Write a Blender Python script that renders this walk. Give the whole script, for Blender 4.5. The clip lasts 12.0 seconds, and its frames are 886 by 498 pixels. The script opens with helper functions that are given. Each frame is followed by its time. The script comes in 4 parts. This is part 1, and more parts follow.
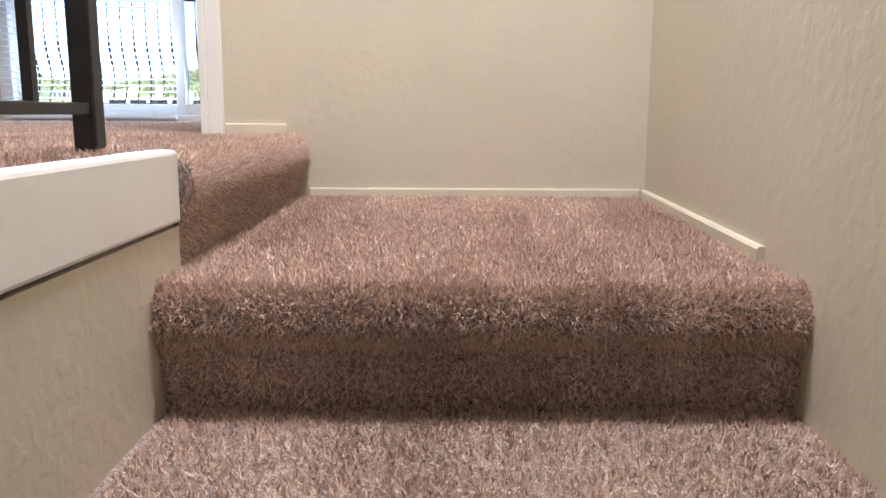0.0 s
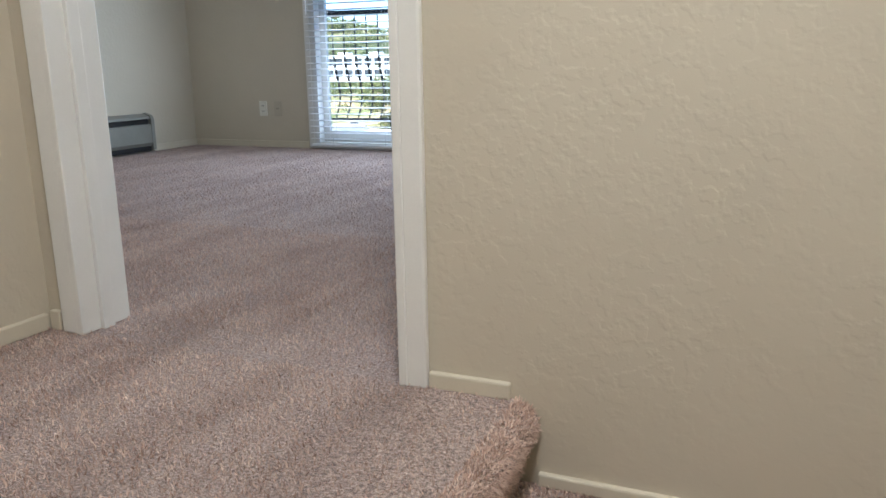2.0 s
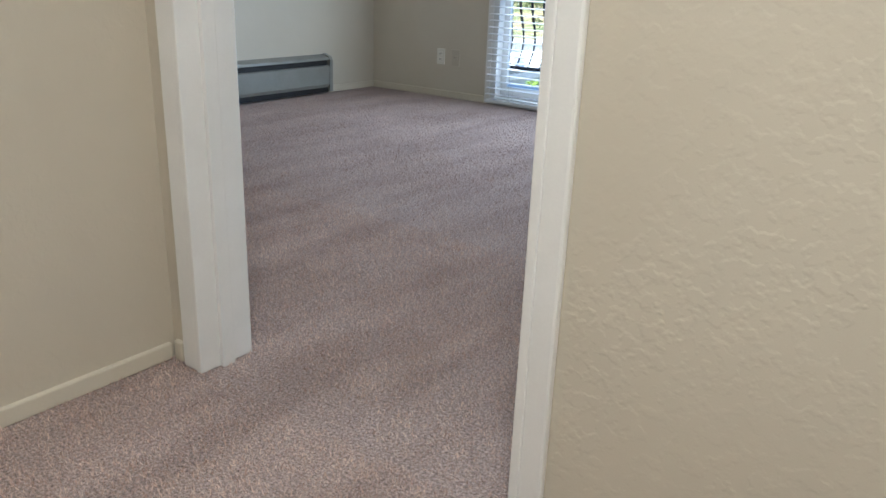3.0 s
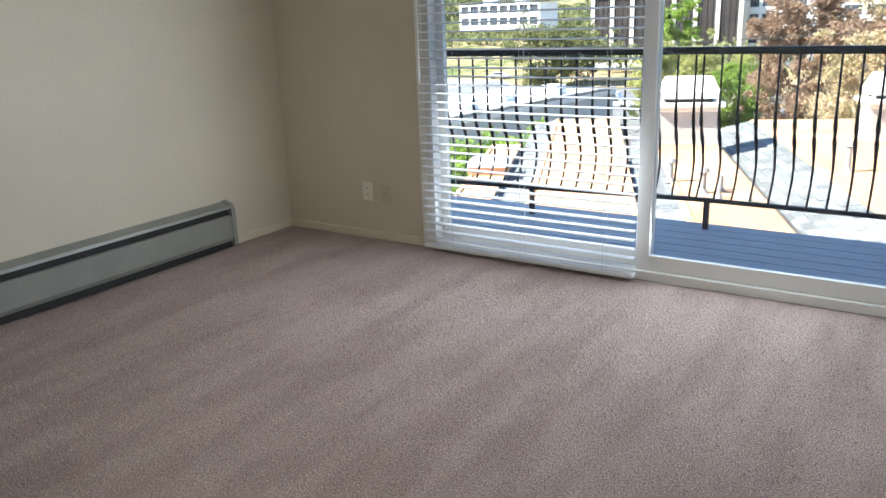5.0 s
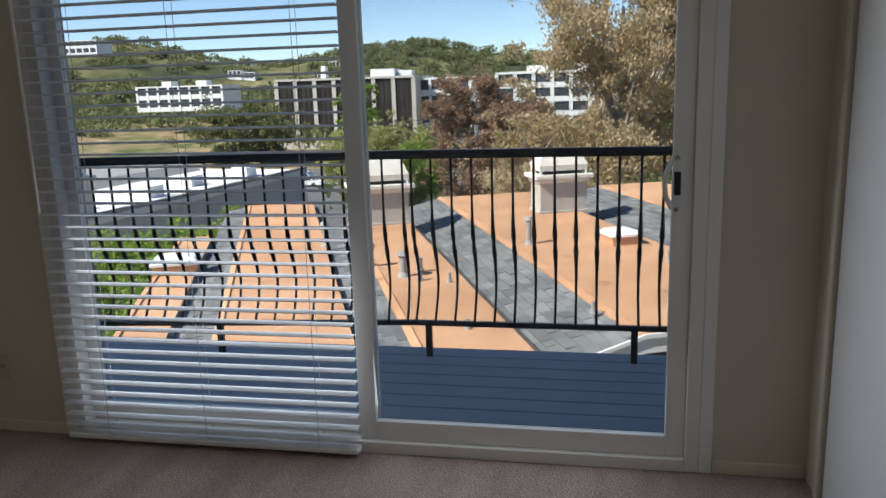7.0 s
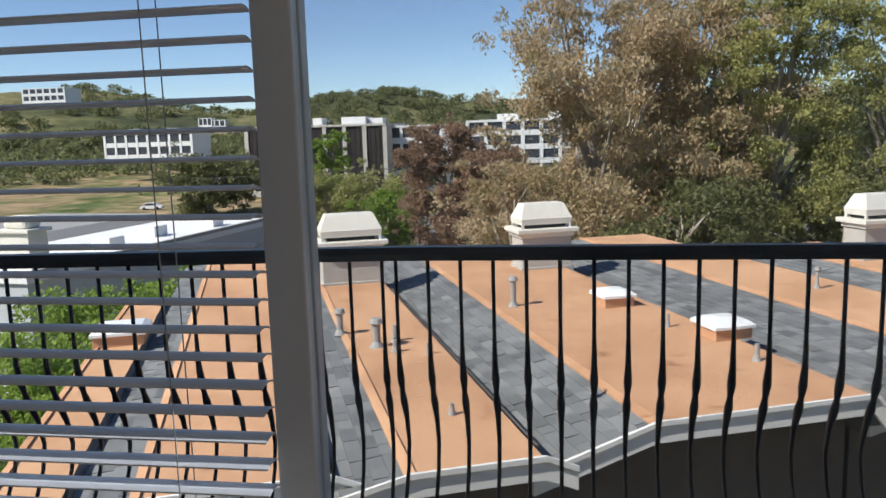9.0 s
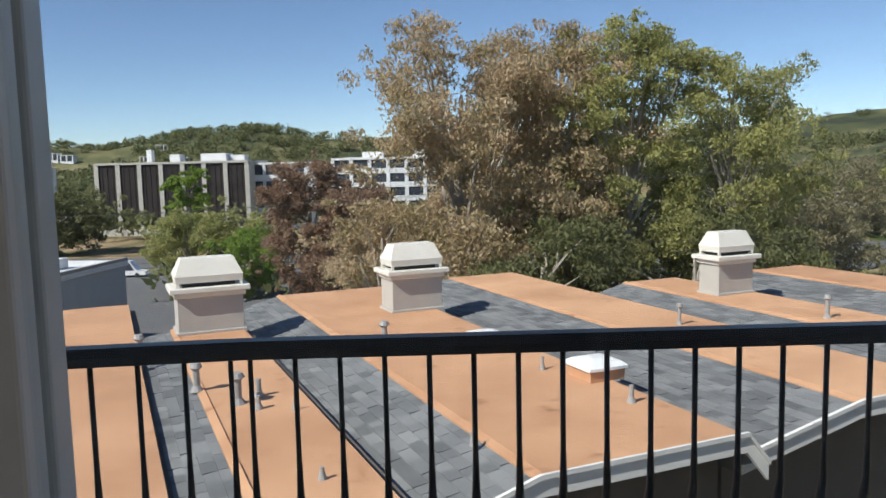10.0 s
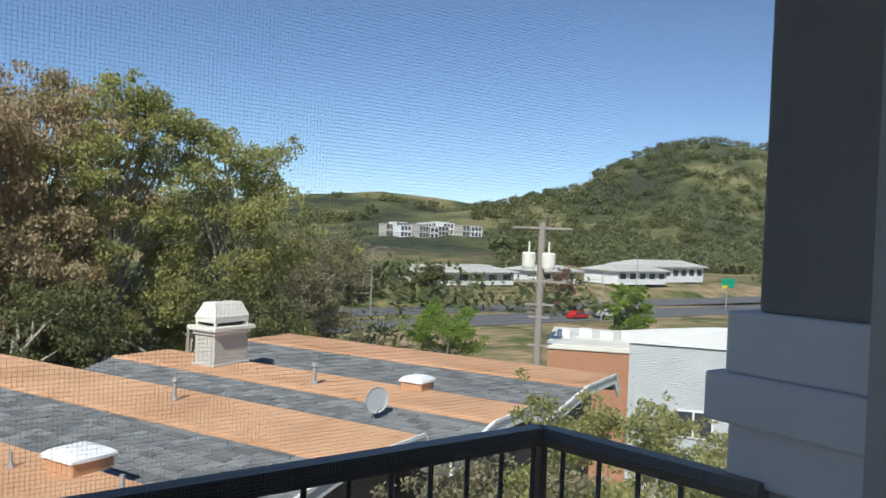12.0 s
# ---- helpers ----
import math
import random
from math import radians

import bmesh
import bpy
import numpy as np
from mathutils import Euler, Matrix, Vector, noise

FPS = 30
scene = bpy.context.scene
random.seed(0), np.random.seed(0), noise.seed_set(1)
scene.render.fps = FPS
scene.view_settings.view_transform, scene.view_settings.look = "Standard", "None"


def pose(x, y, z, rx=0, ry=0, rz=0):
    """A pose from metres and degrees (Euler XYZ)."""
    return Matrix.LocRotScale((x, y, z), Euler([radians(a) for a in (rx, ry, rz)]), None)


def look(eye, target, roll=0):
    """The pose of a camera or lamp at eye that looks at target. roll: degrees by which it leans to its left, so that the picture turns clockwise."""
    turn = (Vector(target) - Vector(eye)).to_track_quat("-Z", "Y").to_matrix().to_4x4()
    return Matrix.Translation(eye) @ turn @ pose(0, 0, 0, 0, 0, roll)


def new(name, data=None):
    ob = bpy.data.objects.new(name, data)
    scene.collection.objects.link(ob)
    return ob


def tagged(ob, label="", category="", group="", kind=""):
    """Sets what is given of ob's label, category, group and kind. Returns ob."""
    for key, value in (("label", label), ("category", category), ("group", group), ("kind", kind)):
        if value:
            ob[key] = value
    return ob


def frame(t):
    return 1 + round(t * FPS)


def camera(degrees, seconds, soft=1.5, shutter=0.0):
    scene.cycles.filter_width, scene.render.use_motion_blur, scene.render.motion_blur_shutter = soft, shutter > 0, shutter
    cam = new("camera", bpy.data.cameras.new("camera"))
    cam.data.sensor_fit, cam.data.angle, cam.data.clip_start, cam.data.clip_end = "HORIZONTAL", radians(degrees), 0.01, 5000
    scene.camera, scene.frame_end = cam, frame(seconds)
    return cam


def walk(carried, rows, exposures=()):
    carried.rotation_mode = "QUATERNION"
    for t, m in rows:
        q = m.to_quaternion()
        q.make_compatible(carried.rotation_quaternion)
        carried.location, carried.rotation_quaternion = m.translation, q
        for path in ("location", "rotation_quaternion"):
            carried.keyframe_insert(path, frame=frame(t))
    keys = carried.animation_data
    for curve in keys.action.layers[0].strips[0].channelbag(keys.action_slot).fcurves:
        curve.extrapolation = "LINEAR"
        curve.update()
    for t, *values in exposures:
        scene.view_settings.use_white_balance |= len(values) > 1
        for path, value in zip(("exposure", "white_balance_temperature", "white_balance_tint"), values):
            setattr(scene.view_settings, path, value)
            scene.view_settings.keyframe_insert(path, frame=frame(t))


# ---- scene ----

cam = camera(59.3, 12.0)
PATH = [
    (0, 1.772, -5.995, 0.058, 80.26, -0.41, 0.33),
    (0.5, 1.815, -5.791, 0.167, 79.72, 1.76, 0.46),
    (1, 1.792, -5.565, 0.299, 79.12, 8.67, -0.47),
    (1.5, 1.785, -5.387, 0.453, 76.84, 13.69, -0.85),
    (2, 1.785, -5.172, 0.616, 76.64, 23.06, -0.93),
    (2.5, 1.672, -5.007, 0.744, 74.53, 31.39, 0.69),
    (3, 1.691, -4.861, 0.9, 70.45, 36.03, 2.18),
    (3.2, 1.721, -4.795, 1.008, 69.39, 40.02, 2.32),
    (4, 1.3, -4.4, 1.16, 71.2, 41.5, 1.2),
    (4.5, 1, -4.05, 1.27, 71.6, 40, -0.6),
    (5, 1.09, -3.70, 1.345, 73.15, 33.78, -2.14),
    (5.5, 1.011, -3.609, 1.399, 75.7, 23.03, -1.71),
    (6, 0.903, -3.419, 1.426, 76.86, 12.91, -2.22),
    (6.5, 0.813, -3.086, 1.424, 77.4, 10.32, -2.27),
    (7, 0.707, -2.765, 1.429, 78.05, 11.24, -1.81),
    (7.2, 0.654, -2.605, 1.45, 78.54, 11.43, -1.51),
    (8.1, 0.47, -1.85, 1.47, 80, 10.6, -1.6),
    (9, 0.301, -1.239, 1.469, 81.38, 8.99, -1.73),
    (9.5, 0.243, -0.893, 1.499, 82.45, 5.4, -1.82),
    (10, 0.185, -0.586, 1.502, 83.86, -0.96, -1.32),
    (10.5, 0.181, -0.345, 1.529, 85.4, -10.02, -0.29),
    (11, 0.204, -0.216, 1.547, 86.96, -20.63, 0.88),
    (11.5, 0.173, -0.169, 1.573, 88.09, -31.36, 1.83),
    (12, 0.188, -0.161, 1.571, 89.08, -37.1, 2.31),
]

walk(cam, [(t, pose(x, y, z, rx, 0, yaw) @ pose(0, 0, 0, 0, 0, lean)) for t, x, y, z, rx, yaw, lean in PATH],
     [(0, 3.42, 5600, 12), (0.6, 2.95, 5800, 11), (1.2, 2.72, 5750, 9), (2.4, 2.6, 5500, 5), (3.2, 2.6, 5500, 5), (4.8, 2.5, 6300, 5), (5.3, 2.4, 6400, 10), (5.7, 1.8, 6500, 8), (6.1, 1.15, 6500, 10),
      (7.2, 0.8, 6500, 11), (8.8, 0.55, 6500, 13), (10, 0.55, 6400, 12), (12, 0.5, 6300, 10)])

# ---- light ----
SUN = Vector((-0.65, -0.50, 0.78)).normalized()
world = bpy.data.worlds.new("sky")
scene.world = world
world.use_nodes = True
wn = world.node_tree
sky = wn.nodes.new("ShaderNodeTexSky")
sky.sky_type, sky.sun_disc = "NISHITA", False
sky.sun_elevation = math.asin(SUN.z)
sky.sun_rotation = math.atan2(SUN.x, SUN.y)
sky.altitude = 2600
sky.air_density, sky.dust_density, sky.ozone_density = 1.0, 0.0, 3.0
wn.links.new(sky.outputs[0], wn.nodes["Background"].inputs[0])
wn.nodes["Background"].inputs[1].default_value = 0.1
sun_data = bpy.data.lights.new("sun", "SUN")
sun_data.energy, sun_data.angle, sun_data.color = 4.8, radians(0.5), (1.0, 0.95, 0.86)
new("sun", sun_data).matrix_world = look(SUN * 60, (0, 0, 0))


def area(name, loc, target, sx, sy, watts, colour):
    d = bpy.data.lights.new(name, "AREA")
    d.shape, d.size, d.size_y, d.energy, d.color = "RECTANGLE", sx, sy, watts, colour
    new(name, d).matrix_world = look(loc, target)


# sky light in the sliding door's opening, and an unseen fill above the stairs
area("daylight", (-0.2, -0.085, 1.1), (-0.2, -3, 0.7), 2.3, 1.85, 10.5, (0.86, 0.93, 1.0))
area("hall_fill", (1.75, -5.0, 2.28), (1.75, -4.99, 0), 0.4, 0.4, 6.6, (1.0, 0.92, 0.82))


# ---- materials ----
def material(name, rough=0.6, metal=0.0, spec=0.4):
    m = bpy.data.materials.new(name)
    m.use_nodes = True
    b = m.node_tree.nodes["Principled BSDF"]
    b.inputs["Roughness"].default_value, b.inputs["Metallic"].default_value = rough, metal
    b.inputs["Specular IOR Level"].default_value = spec
    return m, m.node_tree, b


def ramp(nt, fac, stops):
    r = nt.nodes.new("ShaderNodeValToRGB")
    e = r.color_ramp.elements
    while len(e) < len(stops):
        e.new(0.5)
    for k, (at, c) in zip(e, stops):
        k.position, k.color = at, (*c, 1)
    nt.links.new(fac, r.inputs[0])
    return r.outputs[0]


def tex_noise(nt, scale, detail=4.0, rough=0.6, vec=None):
    n = nt.nodes.new("ShaderNodeTexNoise")
    n.inputs["Scale"].default_value, n.inputs["Detail"].default_value, n.inputs["Roughness"].default_value = scale, detail, rough
    if vec is None:
        vec = nt.nodes.new("ShaderNodeTexCoord").outputs["Object"]
    nt.links.new(vec, n.inputs["Vector"])
    return n.outputs[0]


def mix(nt, fac, a, b, mode="MIX"):
    n = nt.nodes.new("ShaderNodeMix")
    n.data_type, n.blend_type = "RGBA", mode
    for sock, v in ((0, fac), (6, a), (7, b)):
        if isinstance(v, (int, float)):
            n.inputs[sock].default_value = v
        elif isinstance(v, tuple):
            n.inputs[sock].default_value = (*v, 1)
        else:
            nt.links.new(v, n.inputs[sock])
    return n.outputs[2]


def bump(nt, b, height, strength, dist):
    n = nt.nodes.new("ShaderNodeBump")
    n.inputs["Strength"].default_value, n.inputs["Distance"].default_value = strength, dist
    nt.links.new(height, n.inputs["Height"])
    nt.links.new(n.outputs[0], b.inputs["Normal"])


def plain(name, dark, light, scale=8.0, rough=0.6, metal=0.0, relief=0.0, fine=120.0, spec=0.4):
    """Two-scale varied colour with a fine relief."""
    m, nt, b = material(name, rough, metal, spec)
    col = ramp(nt, tex_noise(nt, scale), [(0.3, dark), (0.7, light)])
    col = mix(nt, 0.25, col, ramp(nt, tex_noise(nt, fine, 2.0), [(0.3, dark), (0.7, light)]))
    nt.links.new(col, b.inputs["Base Color"])
    if relief:
        bump(nt, b, tex_noise(nt, fine, 3.0), 0.5, relief)
    return m


def wall_paint():
    m, nt, b = material("wall_paint", 0.55, 0, 0.3)
    nt.links.new(ramp(nt, tex_noise(nt, 1.3), [(0.3, (0.56, 0.505, 0.405)), (0.7, (0.61, 0.555, 0.45))]), b.inputs["Base Color"])
    low = ramp(nt, tex_noise(nt, 42, 2.5, 0.5), [(0.46, (0, 0, 0)), (0.60, (1, 1, 1))])
    patchy = ramp(nt, tex_noise(nt, 5.0, 2.0), [(0.35, (0.35, 0.35, 0.35)), (0.65, (1, 1, 1))])
    bump(nt, b, mix(nt, 0.15, mix(nt, 1.0, low, patchy, "MULTIPLY"), tex_noise(nt, 260, 2.0)), 0.2, 0.003)
    return m


def brushed(nt):
    """Soft streaks and patches where the pile lies one way or the other."""
    mp = nt.nodes.new("ShaderNodeMapping")
    mp.inputs["Rotation"].default_value = (0, 0, radians(24))
    mp.inputs["Scale"].default_value = (5.5, 1.1, 1.0)
    nt.links.new(nt.nodes.new("ShaderNodeTexCoord").outputs["Object"], mp.inputs["Vector"])
    streak = ramp(nt, tex_noise(nt, 1.0, 3.0, 0.5, mp.outputs[0]), [(0.4, (0.84, 0.81, 0.80)), (0.56, (1.0, 1.0, 1.0))])
    patch = ramp(nt, tex_noise(nt, 2.2, 4.0, 0.6), [(0.35, (0.86, 0.84, 0.83)), (0.62, (1.0, 1.0, 1.0))])
    return mix(nt, 1.0, streak, patch, "MULTIPLY")


def carpet_mat():
    m, nt, b = material("carpet", 0.95, 0, 0.1)
    grain = ramp(nt, tex_noise(nt, 150, 4.0, 0.85), [(0.36, (0.15, 0.105, 0.092)), (0.5, (0.46, 0.345, 0.308)), (0.64, (0.82, 0.665, 0.60))])
    big = brushed(nt)
    nt.links.new(mix(nt, 1.0, grain, big, "MULTIPLY"), b.inputs["Base Color"])
    b.inputs["Sheen Weight"].default_value = 0.25
    bump(nt, b, tex_noise(nt, 130, 3.0, 0.8), 1.0, 0.012)
    return m


def tuft_mat():
    m, nt, b = material("carpet_yarn", 0.95, 0, 0.1)
    g = nt.nodes.new("ShaderNodeNewGeometry")
    c = ramp(nt, g.outputs["Random Per Island"], [(0.0, (0.52, 0.37, 0.31)), (0.4, (0.78, 0.59, 0.50)), (1.0, (0.93, 0.77, 0.67))])
    big = brushed(nt)
    nt.links.new(mix(nt, 1.0, c, big, "MULTIPLY"), b.inputs["Base Color"])
    return m


def leaf_mat(name, a, b_, c):
    m, nt, b = material(name, 0.6, 0, 0.25)
    g = nt.nodes.new("ShaderNodeNewGeometry")
    col = ramp(nt, g.outputs["Random Per Island"], [(0.0, a), (0.5, b_), (1.0, c)])
    col = mix(nt, 0.5, col, ramp(nt, tex_noise(nt, 0.35, 3.0), [(0.35, a), (0.65, c)]))
    nt.links.new(col, b.inputs["Base Color"])
    tl, mx = nt.nodes.new("ShaderNodeBsdfTranslucent"), nt.nodes.new("ShaderNodeMixShader")
    mx.inputs[0].default_value = 0.5
    nt.links.new(col, tl.inputs["Color"])
    nt.links.new(b.outputs[0], mx.inputs[1])
    nt.links.new(tl.outputs[0], mx.inputs[2])
    nt.links.new(mx.outputs[0], nt.nodes["Material Output"].inputs[0])
    return m


def glass_mat():
    m = bpy.data.materials.new("glass")
    m.use_nodes = True
    nt = m.node_tree
    out = nt.nodes["Material Output"]
    t, g, f, mx = (nt.nodes.new(n) for n in ("ShaderNodeBsdfTransparent", "ShaderNodeBsdfGlossy", "ShaderNodeLayerWeight", "ShaderNodeMixShader"))
    pw, sc = nt.nodes.new("ShaderNodeMath"), nt.nodes.new("ShaderNodeMath")
    pw.operation, pw.inputs[1].default_value = "POWER", 4.0
    sc.operation, sc.inputs[1].default_value, sc.inputs[2].default_value = "MULTIPLY_ADD", 0.4, 0.02
    t.inputs[0].default_value, g.inputs["Roughness"].default_value = (0.93, 0.95, 0.95, 1), 0.02
    f.inputs[0].default_value = 0.5
    nt.links.new(f.outputs["Facing"], pw.inputs[0])
    nt.links.new(pw.outputs[0], sc.inputs[0])
    nt.links.new(sc.outputs[0], mx.inputs[0])
    nt.links.new(t.outputs[0], mx.inputs[1])
    nt.links.new(g.outputs[0], mx.inputs[2])
    nt.links.new(mx.outputs[0], out.inputs[0])
    return m


def screen_mat():
    """Fine woven insect screen: thin wires, mostly open."""
    m = bpy.data.materials.new("insect_screen")
    m.use_nodes = True
    nt = m.node_tree
    out, b = nt.nodes["Material Output"], nt.nodes["Principled BSDF"]
    b.inputs["Base Color"].default_value, b.inputs["Roughness"].default_value = (0.3, 0.31, 0.32, 1), 0.6
    sep = nt.nodes.new("ShaderNodeSeparateXYZ")
    nt.links.new(nt.nodes.new("ShaderNodeTexCoord").outputs["Object"], sep.inputs[0])
    lines = []
    for s in (0, 2):
        a, c, d = (nt.nodes.new("ShaderNodeMath") for _ in range(3))
        a.operation, c.operation, d.operation = "MULTIPLY", "FRACT", "LESS_THAN"
        a.inputs[1].default_value, d.inputs[1].default_value = 620.0, 0.03
        nt.links.new(sep.outputs[s], a.inputs[0])
        nt.links.new(a.outputs[0], c.inputs[0])
        nt.links.new(c.outputs[0], d.inputs[0])
        lines.append(d.outputs[0])
    top, t, mx = nt.nodes.new("ShaderNodeMath"), nt.nodes.new("ShaderNodeBsdfTransparent"), nt.nodes.new("ShaderNodeMixShader")
    top.operation = "MAXIMUM"
    nt.links.new(lines[0], top.inputs[0])
    nt.links.new(lines[1], top.inputs[1])
    nt.links.new(top.outputs[0], mx.inputs[0])
    nt.links.new(t.outputs[0], mx.inputs[1])
    nt.links.new(b.outputs[0], mx.inputs[2])
    nt.links.new(mx.outputs[0], out.inputs[0])
    return m


def hill_mat():
    """Dry tan valley floor, grassy slopes and dark scrub higher up."""
    m, nt, b = material("hillside", 0.95, 0, 0.1)
    pos = nt.nodes.new("ShaderNodeTexCoord").outputs["Object"]
    slope = ramp(nt, tex_noise(nt, 0.011, 5.0, 0.6), [(0.38, (0.06, 0.07, 0.045)), (0.5, (0.12, 0.125, 0.06)), (0.58, (0.22, 0.20, 0.10)), (0.7, (0.32, 0.27, 0.16))])
    field = ramp(nt, tex_noise(nt, 0.05, 5.0, 0.65), [(0.36, (0.12, 0.15, 0.05)), (0.46, (0.26, 0.22, 0.11)), (0.6, (0.40, 0.28, 0.17))])
    sep, high = nt.nodes.new("ShaderNodeSeparateXYZ"), nt.nodes.new("ShaderNodeMapRange")
    nt.links.new(pos, sep.inputs[0])
    nt.links.new(sep.outputs[2], high.inputs[0])
    high.inputs[1].default_value, high.inputs[2].default_value = -12.0, -4.0
    scrub = ramp(nt, tex_noise(nt, 0.2, 4.0, 0.7), [(0.4, (0.5, 0.55, 0.5)), (0.6, (1, 1, 1))])
    nt.links.new(mix(nt, 1.0, mix(nt, high.outputs[0], field, slope), scrub, "MULTIPLY"), b.inputs["Base Color"])
    return m


def roof_coating():
    """Tan elastomeric roof coating: brushed tone, ponding stains, pale scuffs, each roof a little different."""
    m, nt, b = material("tan_roof_coating", 0.9, 0, 0.2)
    tone = ramp(nt, nt.nodes.new("ShaderNodeObjectInfo").outputs["Random"], [(0.0, (0.50, 0.285, 0.165)), (1.0, (0.60, 0.36, 0.21))])
    wash = ramp(nt, tex_noise(nt, 0.45, 6.0, 0.65), [(0.35, (0.82, 0.76, 0.72)), (0.6, (1.06, 1.04, 1.02))])
    stain = ramp(nt, tex_noise(nt, 1.7, 5.0, 0.7), [(0.30, (0.62, 0.56, 0.52)), (0.40, (1.0, 1.0, 1.0))])
    pale = ramp(nt, tex_noise(nt, 6.0, 4.0, 0.7), [(0.62, (0, 0, 0)), (0.78, (0.5, 0.5, 0.5))])
    col = mix(nt, 1.0, mix(nt, 1.0, tone, wash, "MULTIPLY"), stain, "MULTIPLY")
    nt.links.new(mix(nt, pale, col, (0.70, 0.56, 0.42)), b.inputs["Base Color"])
    bump(nt, b, tex_noise(nt, 9, 3.0), 0.5, 0.006)
    return m


PAINT, CARPET, YARN = wall_paint(), carpet_mat(), tuft_mat()
CEIL = plain("ceiling_paint", (0.74, 0.72, 0.66), (0.80, 0.78, 0.72), 3, 0.7, 0, 0.002, 90)
TRIM = plain("white_trim_paint", (0.76, 0.75, 0.72), (0.83, 0.82, 0.79), 6, 0.35, 0, 0.0004, 200)
BASE = plain("cream_baseboard_paint", (0.62, 0.565, 0.455), (0.68, 0.62, 0.50), 6, 0.4, 0, 0.0004, 200)
CLOSET = plain("closet_door_paint", (0.72, 0.72, 0.72), (0.80, 0.80, 0.80), 2, 0.4, 0, 0.0006, 150)
VINYL = plain("vinyl_frame", (0.74, 0.73, 0.70), (0.80, 0.79, 0.76), 4, 0.35)
SLAT = plain("blind_slat", (0.76, 0.77, 0.78), (0.84, 0.85, 0.86), 9, 0.4)
CORD = plain("blind_cord", (0.5, 0.5, 0.48), (0.6, 0.6, 0.58), 30, 0.8)
IRON = plain("black_iron_paint", (0.012, 0.012, 0.014), (0.022, 0.022, 0.026), 20, 0.38, 0, 0.0006, 150)
BRONZE = plain("heater_bronze", (0.22, 0.22, 0.20), (0.28, 0.28, 0.255), 5, 0.4, 0.1)
# near-black paint standing in for shade inside narrow gaps
GAP_SHADE = plain("gap_shade_black", (0.01, 0.01, 0.011), (0.02, 0.02, 0.02), 9, 0.6)
PLATE = plain("outlet_plastic", (0.74, 0.72, 0.64), (0.8, 0.78, 0.7), 20, 0.35)
PLATE_TAN = plain("outlet_plastic_tan", (0.5, 0.45, 0.36), (0.55, 0.5, 0.4), 20, 0.4)
SOCKET = plain("socket_dark", (0.05, 0.045, 0.04), (0.07, 0.06, 0.05), 20, 0.5)
DECK = plain("deck_board_paint", (0.30, 0.315, 0.34), (0.38, 0.395, 0.42), 7, 0.55, 0, 0.001, 60)
STUCCO = plain("grey_stucco", (0.30, 0.31, 0.31), (0.38, 0.39, 0.39), 4, 0.85, 0, 0.004, 80)
STUCCO_PALE = plain("pale_band_stucco", (0.62, 0.63, 0.62), (0.70, 0.71, 0.70), 4, 0.85, 0, 0.004, 80)
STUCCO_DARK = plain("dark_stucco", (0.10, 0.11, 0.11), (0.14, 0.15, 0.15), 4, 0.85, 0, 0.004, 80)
TAN = roof_coating()
SHINGLE = plain("grey_shingle", (0.075, 0.08, 0.085), (0.16, 0.17, 0.175), 3.0, 0.9, 0, 0.004, 50)
FASCIA = plain("white_fascia", (0.72, 0.71, 0.68), (0.80, 0.79, 0.76), 2, 0.6, 0, 0.002, 20)
CHIM = plain("chimney_stucco", (0.40, 0.38, 0.34), (0.50, 0.47, 0.42), 2, 0.85, 0, 0.004, 40)
CAPM = plain("chimney_cap_metal", (0.66, 0.63, 0.55), (0.76, 0.73, 0.65), 3, 0.5)
PIPE = plain("vent_pipe_grey", (0.26, 0.25, 0.24), (0.36, 0.35, 0.33), 10, 0.6)
SKYL = plain("skylight_dome", (0.74, 0.75, 0.74), (0.83, 0.84, 0.83), 6, 0.3)
# wall brown kept dark: the shade under the eaves is in the colour
EAVE_SHADE_WALL = plain("shaded_wall_brown", (0.10, 0.085, 0.07), (0.15, 0.13, 0.11), 3, 0.9)
ASPHALT = plain("asphalt", (0.10, 0.10, 0.105), (0.15, 0.15, 0.15), 0.3, 0.9, 0, 0.004, 6)
WHITEB = plain("white_concrete", (0.66, 0.66, 0.65), (0.76, 0.76, 0.75), 0.5, 0.8)
OFFICE_DARK = plain("brown_office_glass", (0.022, 0.018, 0.017), (0.05, 0.042, 0.04), 0.2, 0.55, 0, 0, 3, 0.15)
ROOFGREY = plain("pale_grey_roofing", (0.40, 0.39, 0.36), (0.52, 0.50, 0.46), 0.4, 0.9)
DARKGLASS = plain("dark_window_band", (0.03, 0.035, 0.045), (0.06, 0.065, 0.08), 0.4, 0.2)
GREYB = plain("grey_siding", (0.40, 0.42, 0.43), (0.48, 0.50, 0.51), 1, 0.8)
BRICK = plain("red_brick", (0.34, 0.16, 0.095), (0.46, 0.24, 0.14), 3, 0.9)
WOODPOLE = plain("weathered_pole", (0.22, 0.19, 0.16), (0.34, 0.30, 0.26), 6, 0.9)
BARK = plain("pale_bark", (0.24, 0.20, 0.16), (0.46, 0.41, 0.34), 1.5, 0.9)
SIGN = plain("green_sign", (0.01, 0.30, 0.16), (0.015, 0.36, 0.19), 1, 0.5)
WHITECAR = plain("white_car_paint", (0.7, 0.7, 0.7), (0.78, 0.78, 0.78), 1, 0.25)
REDCAR = plain("red_car_paint", (0.40, 0.02, 0.02), (0.5, 0.03, 0.03), 1, 0.25)
DARKCAR = plain("dark_car_paint", (0.03, 0.035, 0.05), (0.05, 0.055, 0.07), 1, 0.25)
RUBBER = plain("tyre_rubber", (0.015, 0.015, 0.015), (0.03, 0.03, 0.03), 5, 0.8)
HILL = hill_mat()
